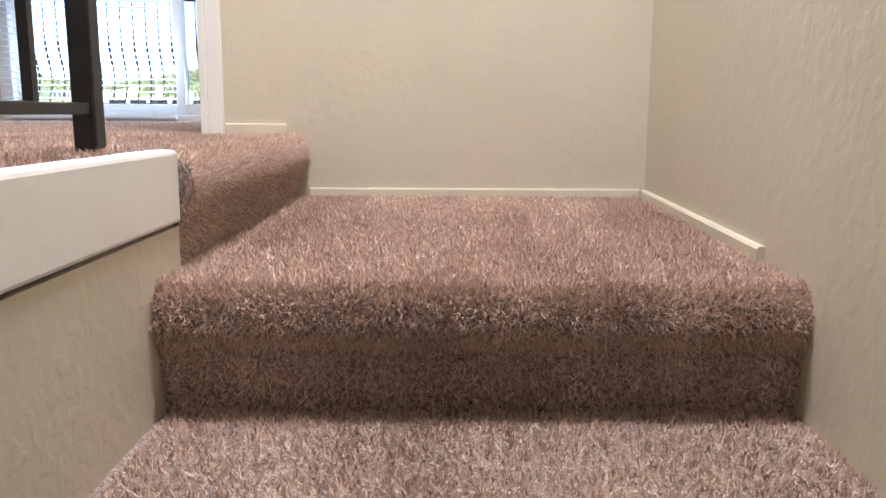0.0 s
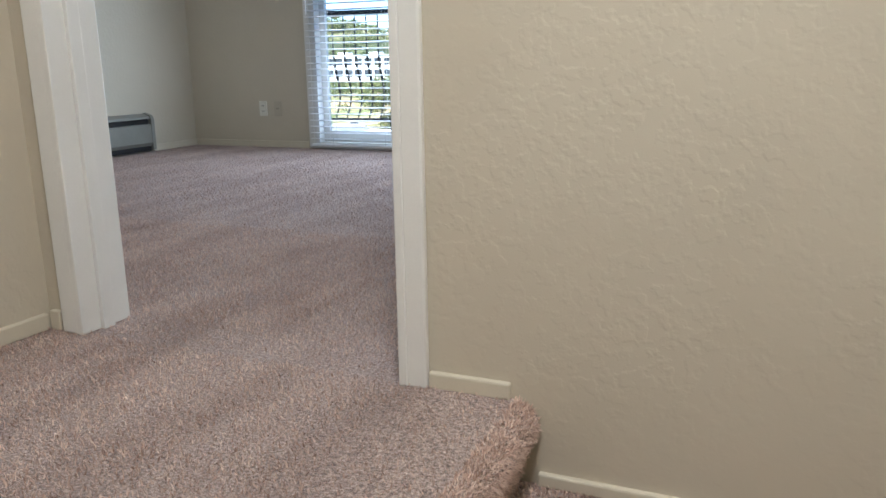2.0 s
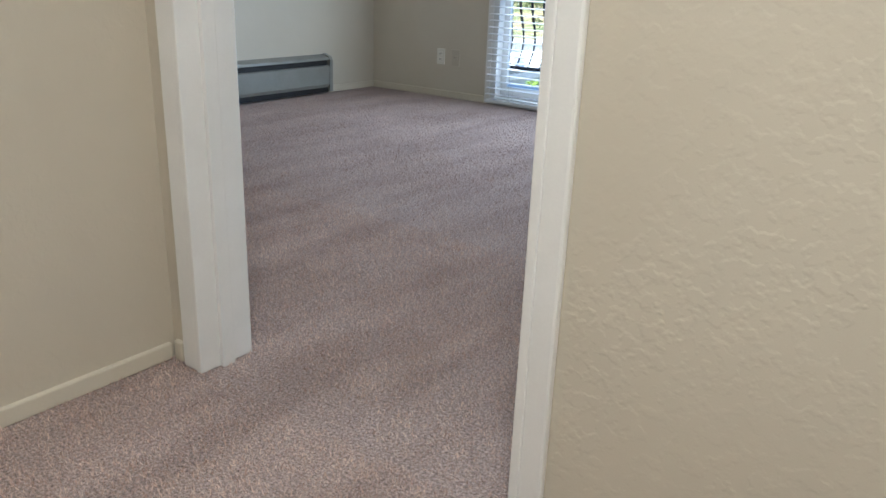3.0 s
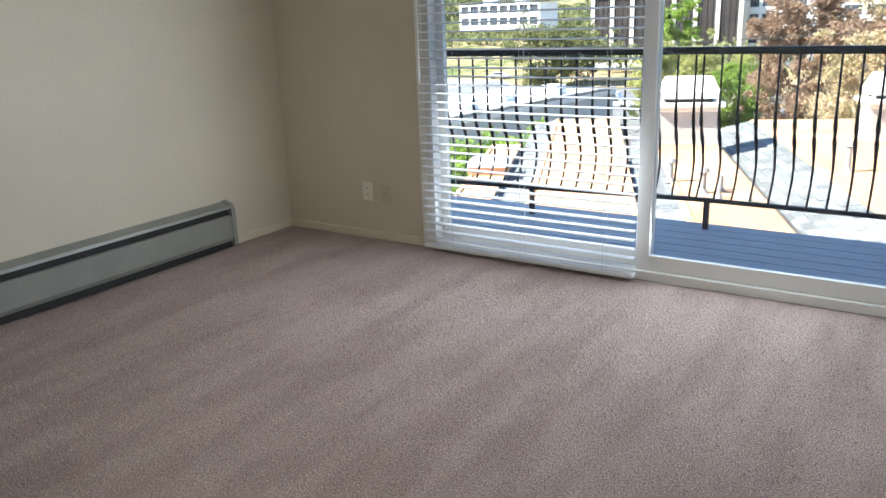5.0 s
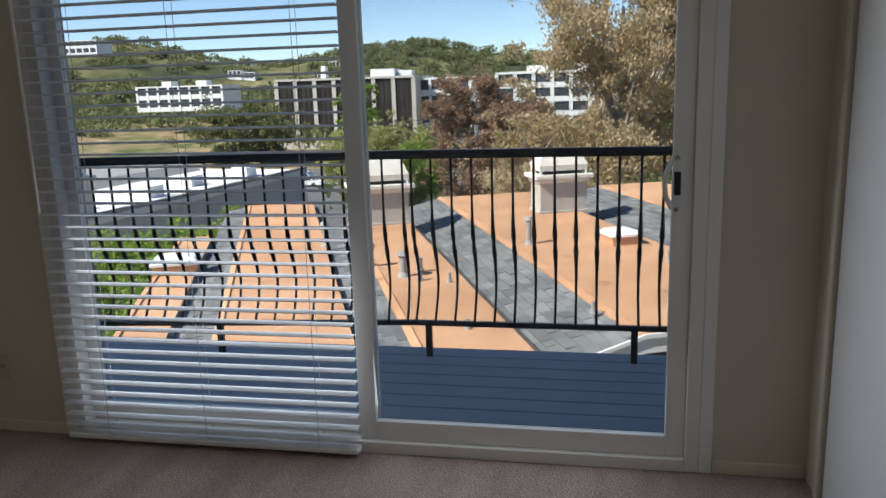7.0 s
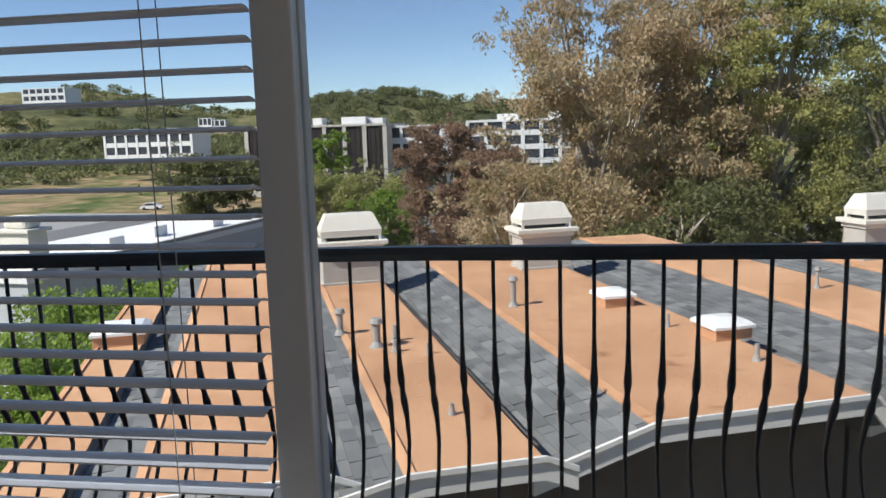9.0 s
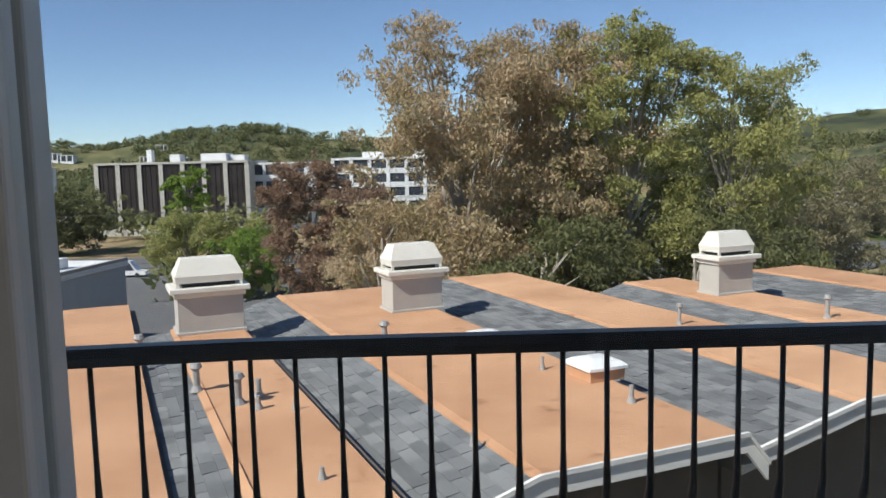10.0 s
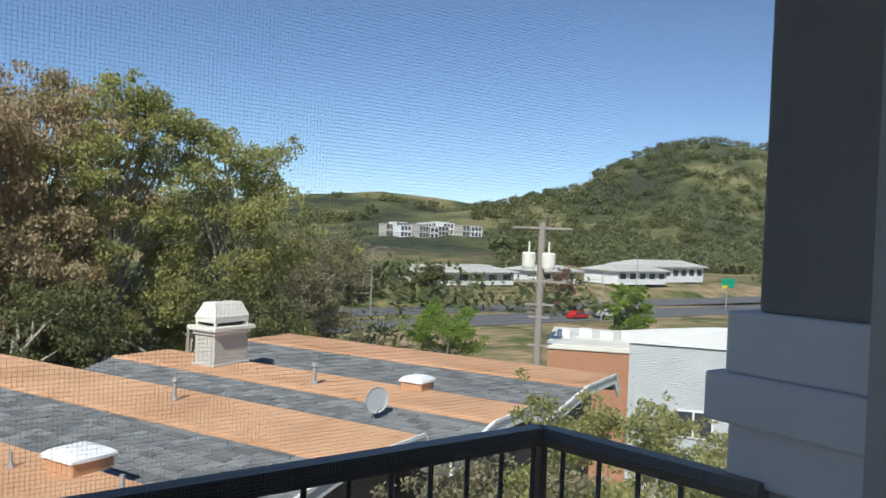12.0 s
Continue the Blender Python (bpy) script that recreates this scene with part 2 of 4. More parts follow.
LEAF_RUST = leaf_mat("leaves_rusty", (0.28, 0.245, 0.11), (0.48, 0.37, 0.21), (0.64, 0.48, 0.33))
LEAF_GREEN = leaf_mat("leaves_green", (0.21, 0.22, 0.075), (0.37, 0.37, 0.13), (0.54, 0.52, 0.21))
LEAF_BRIGHT = leaf_mat("leaves_bright", (0.12, 0.20, 0.025), (0.23, 0.34, 0.055), (0.36, 0.46, 0.11))
LEAF_DARK = leaf_mat("leaves_dark", (0.09, 0.11, 0.045), (0.16, 0.175, 0.07), (0.26, 0.25, 0.11))
LEAF_OAK = leaf_mat("leaves_far_oak", (0.105, 0.13, 0.058), (0.165, 0.185, 0.08), (0.27, 0.265, 0.12))
LEAF_PURPLE = leaf_mat("leaves_purple", (0.20, 0.125, 0.08), (0.33, 0.215, 0.145), (0.46, 0.32, 0.22))
LEAF_DRY = leaf_mat("leaves_dry", (0.18, 0.165, 0.09), (0.31, 0.28, 0.155), (0.44, 0.39, 0.24))
GLASS, SCREEN = glass_mat(), screen_mat()


# ---- mesh helpers ----
class Mesh:
    """Collects boxes, lofts and prisms into one mesh."""

    def __init__(self):
        self.v, self.f = [], []

    def add(self, verts, faces):
        n = len(self.v)
        self.v += [tuple(p) for p in verts]
        self.f += [tuple(i + n for i in f) for f in faces]
        return self

    def box(self, x0, y0, z0, x1, y1, z1, b=0.0):
        if not b:
            vs = [(x, y, z) for z in (z0, z1) for y in (y0, y1) for x in (x0, x1)]
            return self.add(vs, [(0, 2, 3, 1), (4, 5, 7, 6), (0, 1, 5, 4), (2, 6, 7, 3), (0, 4, 6, 2), (1, 3, 7, 5)])
        bm = bmesh.new()
        bmesh.ops.create_cube(bm, size=1)
        for q in bm.verts:
            q.co = ((x0 + x1) / 2 + q.co.x * (x1 - x0), (y0 + y1) / 2 + q.co.y * (y1 - y0), (z0 + z1) / 2 + q.co.z * (z1 - z0))
        bmesh.ops.bevel(bm, geom=bm.edges[:], offset=b, segments=2, affect="EDGES", profile=0.5)
        bm.verts.index_update()
        self.add([q.co for q in bm.verts], [[q.index for q in f.verts] for f in bm.faces])
        bm.free()
        return self

    def tube(self, path, radii, n=8):
        path = [Vector(p) for p in path]
        vs, fs = [], []
        for i, p in enumerate(path):
            d = (path[min(i + 1, len(path) - 1)] - path[max(i - 1, 0)]).normalized()
            a = d.orthogonal().normalized()
            c = d.cross(a)
            r = radii[i] if isinstance(radii, (list, tuple)) else radii
            vs += [p + a * (math.cos(6.28319 * k / n) * r) + c * (math.sin(6.28319 * k / n) * r) for k in range(n)]
        for i in range(len(path) - 1):
            fs += [(i * n + k, i * n + (k + 1) % n, (i + 1) * n + (k + 1) % n, (i + 1) * n + k) for k in range(n)]
        fs += [tuple(range(n))[::-1], tuple(range(len(vs) - n, len(vs)))]
        return self.add(vs, fs)

    def loft(self, rings):
        """Closed rings of equal count, capped."""
        n = len(rings[0])
        vs = [p for r in rings for p in r]
        fs = [(i * n + k, i * n + (k + 1) % n, (i + 1) * n + (k + 1) % n, (i + 1) * n + k) for i in range(len(rings) - 1) for k in range(n)]
        fs += [tuple(range(n))[::-1], tuple(range(len(vs) - n, len(vs)))]
        return self.add(vs, fs)

    def data(self, name, mat, smooth=False):
        me = bpy.data.meshes.new(name)
        me.from_pydata(self.v, [], self.f)
        bm = bmesh.new()
        bm.from_mesh(me)
        bmesh.ops.recalc_face_normals(bm, faces=bm.faces[:])
        bm.to_mesh(me)
        bm.free()
        me.materials.append(mat)
        if smooth:
            me.shade_smooth()
        return me


def part(name, mesh, mat, parent=None, label="", smooth=False):
    ob = new(name, mesh if isinstance(mesh, bpy.types.Mesh) else mesh.data(name, mat, smooth))
    ob.parent = parent
    return tagged(ob, label) if label else ob


def thing(name, label, category, loc=(0, 0, 0), group="", kind="", rz=0.0):
    ob = new(name)
    ob.empty_display_size = 0.1
    ob.matrix_world = pose(*loc, 0, 0, rz)
    return tagged(ob, label, category, group, kind)


def struct(name, mesh, mat, label, category):
    return tagged(part(name, mesh, mat), label, category, kind="structure")


# ---- rooms: stair hall and bedroom ----
XL, XR, YD0, YD1, ZC = -2.614, 1.461, -3.871, -3.76, 2.44
GL0, GL1, GTOP = -1.47, 1.09, 2.05
HALL_L, STAIR_L, STAIR_R, LAND = 0.18, 1.41, 2.337, -0.165
DOOR0, DOOR1, DTOP = 0.288, 1.158, 2.04
struct("floor", Mesh().box(XL - 0.1, YD1, -0.12, XR + 0.7, 0.0, 0.0).box(HALL_L - 0.1, -7.6, -0.12, STAIR_L - 0.025, YD0, 0).box(DOOR0, YD0, -0.12, DOOR1, YD1, 0),
       CARPET, "mauve-brown cut-pile carpet over bedroom and hall floor", "floor")
struct("ceiling", Mesh().box(XL - 0.1, YD1, ZC, XR + 0.7, 0.2, ZC + 0.1).box(HALL_L - 0.1, -8.0, ZC, STAIR_R + 0.2, YD1, ZC + 0.1), CEIL, "off-white textured painted ceiling", "ceiling")
struct("wall_window", Mesh().box(XL - 0.1, 0, -0.12, GL0, 0.16, ZC).box(GL1, 0, -0.12, XR + 0.7, 0.16, ZC).box(GL0, 0, GTOP, GL1, 0.16, ZC), PAINT,
       "beige textured wall round the sliding glass door", "wall")
struct("wall_heater", Mesh().box(XL - 0.1, YD1, 0, XL, 0, ZC), PAINT, "beige textured wall above the baseboard heater", "wall")
struct("wall_door", Mesh().box(XL - 0.1, YD0, 0, DOOR0, YD1, ZC).box(DOOR0, YD0, DTOP, DOOR1, YD1, ZC).box(DOOR1, YD0, -2.2, STAIR_R + 0.2, YD1, ZC), PAINT,
       "beige textured wall between stair hall and bedroom", "wall")
struct("wall_closet", Mesh().box(XR, -0.16, 0, XR + 0.1, 0, ZC).box(XR, YD1, 0, XR + 0.1, -2.7, ZC).box(XR, -2.7, 2.06, XR + 0.1, -0.16, ZC)
       .box(XR + 0.62, YD1, 0, XR + 0.7, 0, ZC), PAINT, "beige wall framing the closet doors", "wall")
struct("wall_stair", Mesh().loft([[(STAIR_R + 0.065 * (y - YD0), y, zz) if k else (STAIR_R + 0.2, y, zz) for k, zz in ((1, -2.2), (0, -2.2), (0, ZC), (1, ZC))] for y in (-7.6, YD0)]), PAINT, "beige textured wall along the stairs", "wall")
struct("wall_hall", Mesh().box(HALL_L - 0.1, -7.6, 0, HALL_L, YD0, ZC), PAINT, "beige textured wall of the hall", "wall")
struct("wall_hall_end", Mesh().box(HALL_L - 0.1, -8.0, -2.2, STAIR_R + 0.2, -7.6, ZC), PAINT, "beige wall closing the stair hall", "wall")
struct("wall_stringer", Mesh().box(STAIR_L - 0.12, -7.6, -2.2, STAIR_L - 0.01, -4.885, -0.1), PAINT, "beige wall under the hall edge beside the stairs", "wall")


def rounded_step(x0, x1, y_nose, y_back, z_top, rise):
    """A carpeted tread with a rolled nosing and a riser that slopes back below it."""
    prof = [(y_back, z_top)]
    for k in range(9):
        a = radians(90 + k * 17)
        prof.append((y_nose + 0.045 + 0.045 * math.cos(a), z_top - 0.045 + 0.045 * math.sin(a)))
    prof += [(y_nose + 0.035, z_top - rise), (y_back, z_top - rise)]
    return Mesh().loft([[(x, y, z) for y, z in prof] for x in (x0, x1)])


stairs = thing("staircase", "carpeted stair flight with rolled nosings in mauve-brown pile", "stairs", kind="structure")
part("landing", rounded_step(STAIR_L - 0.06, STAIR_R, -5.01, YD0, LAND, 0.18), CARPET, stairs)
zt, yt = LAND - 0.18, -5.01
for k in range(9):
    part("step", rounded_step(STAIR_L - 0.01, STAIR_R, yt - 0.255, yt + 0.05, zt, 0.18), CARPET, stairs)
    zt, yt = zt - 0.18, yt - 0.255
struct("floor_stair_foot", Mesh().box(STAIR_L - 0.12, -8.0, -2.2, STAIR_R, YD0, -2.1), CARPET, "mauve-brown carpet at the foot of the stairs", "floor")
# the top step up into the hall, nosing running along the landing
nose = []
for k in range(9):
    a = radians(90 - k * 17)
    nose.append((STAIR_L - 0.035 + 0.045 * math.cos(a), -0.043 + 0.045 * math.sin(a)))
prof = [(STAIR_L - 0.25, 0.003), *nose, (STAIR_L - 0.03, LAND), (STAIR_L - 0.25, LAND)]
part("top_step", Mesh().loft([[(x, y, z) for x, z in prof] for y in (-4.885, YD0)]), CARPET, stairs)


def pile(name, spots, mat):
    """Upright yarn tufts, each a leaning blade."""
    n = len(spots)
    rng = np.random.default_rng(4)
    base = np.array([q[0] for q in spots])
    up = np.array([q[1] for q in spots])
    a = rng.uniform(0, 6.283, n)
    side = np.stack([np.cos(a), np.sin(a), rng.uniform(-0.3, 0.3, n)], 1) * rng.uniform(0.0008, 0.0017, (n, 1))
    lean = up + rng.normal(0, 0.55, (n, 3))
    tip = base + lean / np.linalg.norm(lean, axis=1)[:, None] * rng.uniform(0.006, 0.013, (n, 1))
    vs = np.stack([base - side, base + side, tip + side * 0.4, tip - side * 0.4], 1).reshape(-1, 3)
    me = bpy.data.meshes.new(name)
    me.from_pydata(vs.tolist(), [], [(4 * i, 4 * i + 1, 4 * i + 2, 4 * i + 3) for i in range(n)])
    me.materials.append(mat)
    return me


rng = np.random.default_rng(2)
spots = []
for _ in range(74000):
    spots.append(((rng.uniform(STAIR_L - 0.02, STAIR_R), rng.uniform(-4.99, YD0), LAND - 0.001), (0, -0.25, 1)))
for _ in range(18000):
    spots.append(((rng.uniform(STAIR_L, STAIR_R), rng.uniform(-5.27, -4.98), LAND - 0.181), (0, -0.25, 1)))
for _ in range(22000):
    k = rng.uniform(10, 150)
    a = radians(90 + k)
    spots.append(((rng.uniform(STAIR_L - 0.02, STAIR_R), -4.965 + 0.045 * math.cos(a), LAND - 0.045 + 0.045 * math.sin(a)), (0, math.cos(a), math.sin(a))))
for _ in range(9000):
    w = rng.uniform(0, 1)
    spots.append(((rng.uniform(STAIR_L, STAIR_R), -5.0 + 0.024 * w, LAND - 0.06 - 0.12 * w), (0, -1, -0.2)))
for _ in range(13000):
    a = radians(90 - rng.uniform(0, 150))
    spots.append(((STAIR_L - 0.035 + 0.045 * math.cos(a), rng.uniform(-4.88, YD0), -0.043 + 0.045 * math.sin(a)), (math.cos(a), 0, math.sin(a))))
for _ in range(8000):
    w = rng.uniform(0, 1)
    spots.append(((STAIR_L - 0.002 - 0.026 * w, rng.uniform(-4.88, YD0), -0.06 - 0.1 * w), (1, 0, -0.2)))
for _ in range(42000):
    spots.append(((rng.uniform(HALL_L, STAIR_L - 0.04), rng.uniform(-5.3, YD0), -0.001), (0.1, -0.2, 1)))
for _ in range(34000):
    spots.append(((rng.uniform(-0.9, XR), rng.uniform(YD0 + 0.02, -2.7), -0.001), (0.1, -0.2, 1)))
for _ in range(90000):
    spots.append(((rng.uniform(XL + 0.08, XR - 0.01), -0.02 + rng.uniform(0, 1) ** 0.7 * (YD1 + 0.04), -0.001), (0.1, -0.2, 1)))
spots = [q for q in spots if not (YD0 - 0.005 < q[0][1] < YD1 + 0.005 and not DOOR0 + 0.02 < q[0][0] < DOOR1 - 0.02)]
tagged(new("carpet_pile", pile("carpet_pile", spots, YARN)), "mauve-brown carpet yarn tufts with lighter tips", "carpet", kind="stuff")


def board(x0, y0, x1, y1, z, h=0.045, t=0.012):
    """A low baseboard with an eased top edge."""
    return Mesh().box(min(x0, x1) - (t if x0 == x1 else 0), min(y0, y1) - (t if y0 == y1 else 0), z, max(x0, x1) + (t if x0 == x1 else 0), max(y0, y1) + (t if y0 == y1 else 0), z + h, 0.004)


for m_ in (board(1.20, YD0, 1.366, YD0, 0.0, 0.034), board(STAIR_L + 0.012, YD0, STAIR_R - 0.013, YD0, LAND, 0.027), Mesh().loft([[(STAIR_R + 0.065 * (y - YD0) + dx, y, LAND + dz) for dx, dz in ((0.01, 0), (-0.013, 0), (-0.013, 0.023), (-0.009, 0.027), (0.01, 0.027))] for y in (-4.82, YD0 - 0.013)]),
           board(HALL_L, -7.59, HALL_L, YD0 - 0.013, 0.0, 0.042), board(XL, YD1, XL, -2.9, 0.0, 0.05), board(XL, -0.50, XL, 0, 0, 0.05), board(XL + 0.013, 0, GL0 - 0.046, 0, 0.0, 0.05),
           board(GL1 + 0.046, 0, XR - 0.013, 0, 0.0, 0.05), board(HALL_L + 0.014, YD0, 0.225, YD0, 0.0, 0.05)):
    struct("baseboard", m_, BASE, "low cream painted baseboard above the carpet", "baseboard")

# door opening: casings, jambs, stops
door = thing("door_1", "open doorway with white painted casing and jambs", "doorway", kind="structure")
for x0, x1 in ((DOOR0 - 0.05, DOOR0 + 0.002), (DOOR1 - 0.002, DOOR1 + 0.042)):
    part("casing", Mesh().box(x0, YD0 - 0.018, 0, x1, YD0, DTOP + 0.055, 0.005), TRIM, door)
    part("casing", Mesh().box(x0, YD1, 0, x1, YD1 + 0.018, DTOP + 0.055, 0.005), TRIM, door)
part("head_casing", Mesh().box(DOOR0, YD0 - 0.017, DTOP, DOOR1, YD0, DTOP + 0.055, 0.005), TRIM, door)
for x0, x1, s0, s1 in ((DOOR0, DOOR0 + 0.018, DOOR0 + 0.018, DOOR0 + 0.03), (DOOR1 - 0.018, DOOR1, DOOR1 - 0.022, DOOR1 - 0.018)):
    part("jamb", Mesh().box(x0, YD0 - 0.02, 0, x1, YD1 + 0.02, DTOP, 0.003), TRIM, door)
    part("door_stop", Mesh().box(s0, YD0 + 0.035, 0, s1, YD0 + 0.07, DTOP - 0.02, 0.002), TRIM, door)
part("head_jamb", Mesh().box(DOOR0 + 0.018, YD0 - 0.02, DTOP - 0.018, DOOR1 - 0.018, YD1 + 0.02, DTOP, 0.003), TRIM, door)

# hall edge board and black railing beside the stairs
tagged(part("edge_board", Mesh().box(STAIR_L - 0.045, -7.59, -0.095, STAIR_L - 0.005, -4.885, 0.008, 0.006), TRIM), "white painted edge board along the hall floor", "trim", kind="structure")
rail_in = thing("stair_railing", "black metal railing on the carpeted hall edge", "railing", (1.262, 0, 0))
for y in (-4.84, -6.2, -7.5):
    part("post", Mesh().box(-0.017, y - 0.017, 0, 0.017, y + 0.017, 0.98, 0.003), IRON, rail_in)
part("top_rail", Mesh().box(-0.03, -7.55, 0.95, 0.03, -4.84, 0.985, 0.006), IRON, rail_in)
part("bottom_rail", Mesh().box(-0.011, -7.5, 0.056, 0.011, -4.855, 0.073, 0.003), IRON, rail_in)
bal = Mesh().box(-0.007, -0.007, 0.07, 0.007, 0.007, 0.955).data("baluster", IRON)
for k in range(22):
    o = part("baluster", bal, IRON, rail_in)
    o.location = (0, -5.0 - 0.112 * k, 0)

# assumed flush lamp, never in view, added to account for the stair fill
lamp = thing("added_ceiling_lamp", "added round white glass ceiling lamp, out of view, lit", "lamp", (1.75, -5.0, 2.44))
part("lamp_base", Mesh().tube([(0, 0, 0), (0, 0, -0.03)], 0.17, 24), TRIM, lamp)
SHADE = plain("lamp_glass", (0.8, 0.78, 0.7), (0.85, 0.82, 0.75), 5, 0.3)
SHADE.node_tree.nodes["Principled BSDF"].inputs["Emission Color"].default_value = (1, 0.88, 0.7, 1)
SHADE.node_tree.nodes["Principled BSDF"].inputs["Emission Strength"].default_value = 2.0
part("shade", Mesh().tube([(0, 0, -0.03), (0, 0, -0.06), (0, 0, -0.09), (0, 0, -0.105)], [0.15, 0.145, 0.1, 0.03], 24), SHADE, lamp, "glowing glass shade of the added lamp", True)

# bedroom: heater
heater = thing("baseboard_heater", "long bronze-grey metal baseboard heater with a dark slot", "heater", (XL, 0, 0))
sec = [(0.0, 0.05), (0.055, 0.05), (0.07, 0.075), (0.07, 0.205), (0.062, 0.212), (0.03, 0.212), (0.03, 0.252), (0.066, 0.252), (0.06, 0.268), (0.0, 0.29)]
part("body", Mesh().loft([[(x, y, z) for x, z in sec] for y in (-2.85, -0.575)]), BRONZE, heater)
# shade in the slot and below the body, put in as black boxes
part("slot", Mesh().box(0.031, -2.84, 0.213, 0.05, -0.58, 0.251), GAP_SHADE, heater, "near-black insert for the shade in the air slot")
part("kick_shade", Mesh().box(0.0, -2.84, 0.012, 0.05, -0.57, 0.049), GAP_SHADE, heater, "near-black strip for the shade under the heater")
for y in (-2.88, -0.575):
    part("end_cap", Mesh().loft([[(x, yy, z) for x, z in ((0, 0.015), (0.074, 0.02), (0.076, 0.25), (0.06, 0.278), (0, 0.296))] for yy in (y, y + 0.03)]), BRONZE, heater)


def outlet(x, mat, label, sockets):
    t_ = thing("wall_outlet", label, "outlet", (x, 0, 0.30), "outlets by the window")
    part("plate", Mesh().box(-0.036, -0.007, -0.058, 0.036, 0, 0.058, 0.003), mat, t_)
    for z in sockets:
        part("socket", Mesh().box(-0.017, -0.0095, z - 0.014, 0.017, -0.0065, z + 0.014, 0.002), mat, t_)
        for dx in (-0.007, 0.007):
            part("slot", Mesh().box(dx - 0.0015, -0.0103, z - 0.006, dx + 0.0015, -0.0093, z + 0.006), SOCKET, t_, "dark slot")


outlet(-1.93, PLATE, "cream duplex wall outlet low on the beige wall", (-0.021, 0.021))
outlet(-1.79, PLATE_TAN, "tan cable wall plate beside the outlet", (0.0,))

# bedroom: closet with sliding panels
closet = thing("closet_doors", "pair of white sliding closet doors in metal tracks", "closet", (XR, 0, 0), kind="structure")
part("door_panel", Mesh().box(0.012, -1.0, 0.015, 0.04, -0.165, 2.03, 0.003), CLOSET, closet)
part("door_panel", Mesh().box(0.055, -2.68, 0.015, 0.083, -1.06, 2.03, 0.003), CLOSET, closet)
part("edge_trim", Mesh().box(0.004, -1.022, 0.012, 0.044, -1.0, 2.035, 0.003), VINYL, closet)
part("edge_trim", Mesh().box(0.05, -1.06, 0.012, 0.088, -1.045, 2.035, 0.003), VINYL, closet)
part("track", Mesh().box(0.0, -2.7, 0.0, 0.09, -0.16, 0.012), VINYL, closet)
part("head_track", Mesh().box(0.0, -2.7, 2.035, 0.09, -0.16, 2.06), VINYL, closet)
part("corner_trim", Mesh().box(-0.008, -0.165, 0.0, 0.0, -0.125, 2.06, 0.002), BASE, closet)

# sliding glass door
MID0, MID1 = -0.205, -0.13
sl = thing("window_1", "white vinyl sliding glass door to the balcony, closed", "sliding door", kind="structure")
part("window_frame", Mesh().box(GL0, -0.012, 0.0, GL0 + 0.05, 0.12, GTOP, 0.004).box(GL1 - 0.05, -0.012, 0.0, GL1, 0.12, GTOP, 0.004)
     .box(GL0 + 0.05, -0.01, GTOP - 0.05, GL1 - 0.05, 0.12, GTOP, 0.004), VINYL, sl)
part("window_sill", Mesh().box(GL0 + 0.05, -0.014, 0.0, GL1 - 0.05, 0.12, 0.05, 0.004), VINYL, sl)


def sash(x0, x1, y, w0, w1, label):
    part("sash", Mesh().box(x0, y, 0.05, x0 + w0, y + 0.035, GTOP - 0.05, 0.004).box(x1 - w1, y, 0.05, x1, y + 0.035, GTOP - 0.05, 0.004)
         .box(x0 + w0, y + 0.001, 0.05, x1 - w1, y + 0.034, 0.13, 0.004).box(x0 + w0, y + 0.001, GTOP - 0.12, x1 - w1, y + 0.034, GTOP - 0.05, 0.004), VINYL, sl, label)
    g = part("pane", Mesh().box(x0 + w0, y + 0.014, 0.13, x1 - w1, y + 0.02, GTOP - 0.12), GLASS, sl, "clear glass pane")
    g.visible_shadow = False
    return g


sash(GL0 + 0.05, MID1 - 0.005, 0.055, 0.05, 0.06, "fixed white vinyl sash")
sash(MID0, GL1 - 0.05, 0.008, 0.07, 0.07, "sliding white vinyl sash")
part("casing", Mesh().box(GL1, -0.012, 0, GL1 + 0.045, 0, GTOP + 0.045, 0.003), TRIM, sl)
part("casing", Mesh().box(GL0 - 0.045, -0.012, 0, GL0, 0, GTOP + 0.045, 0.003), TRIM, sl)
part("head_casing", Mesh().box(GL0, -0.011, GTOP, GL1, 0, GTOP + 0.045, 0.003), TRIM, sl)
arc = [(0.985, 0.006, 0.98), (0.965, -0.02, 0.99), (0.945, -0.032, 1.03), (0.94, -0.035, 1.07), (0.945, -0.032, 1.11), (0.965, -0.02, 1.15), (0.985, 0.006, 1.16)]
part("door_handle", Mesh().tube(arc, 0.009, 10), VINYL, sl, "white curved pull handle", True)
part("latch_plate", Mesh().box(0.975, -0.004, 1.03, 0.997, 0.0085, 1.11, 0.003), IRON, sl, "black latch plate")
scr = thing("insect_screen", "fine grey insect screen in the sliding screen door", "screen", (0.45, 0.13, 1.02), kind="structure")
part("mesh_cloth", Mesh().box(-0.63, 0, -0.97, 0.59, 0.0004, 0.97), SCREEN, scr)
part("screen_frame", Mesh().box(-0.655, -0.008, -1.0, -0.63, 0.008, 1.0, 0.002).box(0.585, -0.008, -1.0, 0.61, 0.008, 1.0, 0.002)
     .box(-0.63, -0.007, -1.0, 0.585, 0.007, -0.965, 0.002).box(-0.63, -0.007, 0.965, 0.585, 0.007, 1.0, 0.002), VINYL, scr)

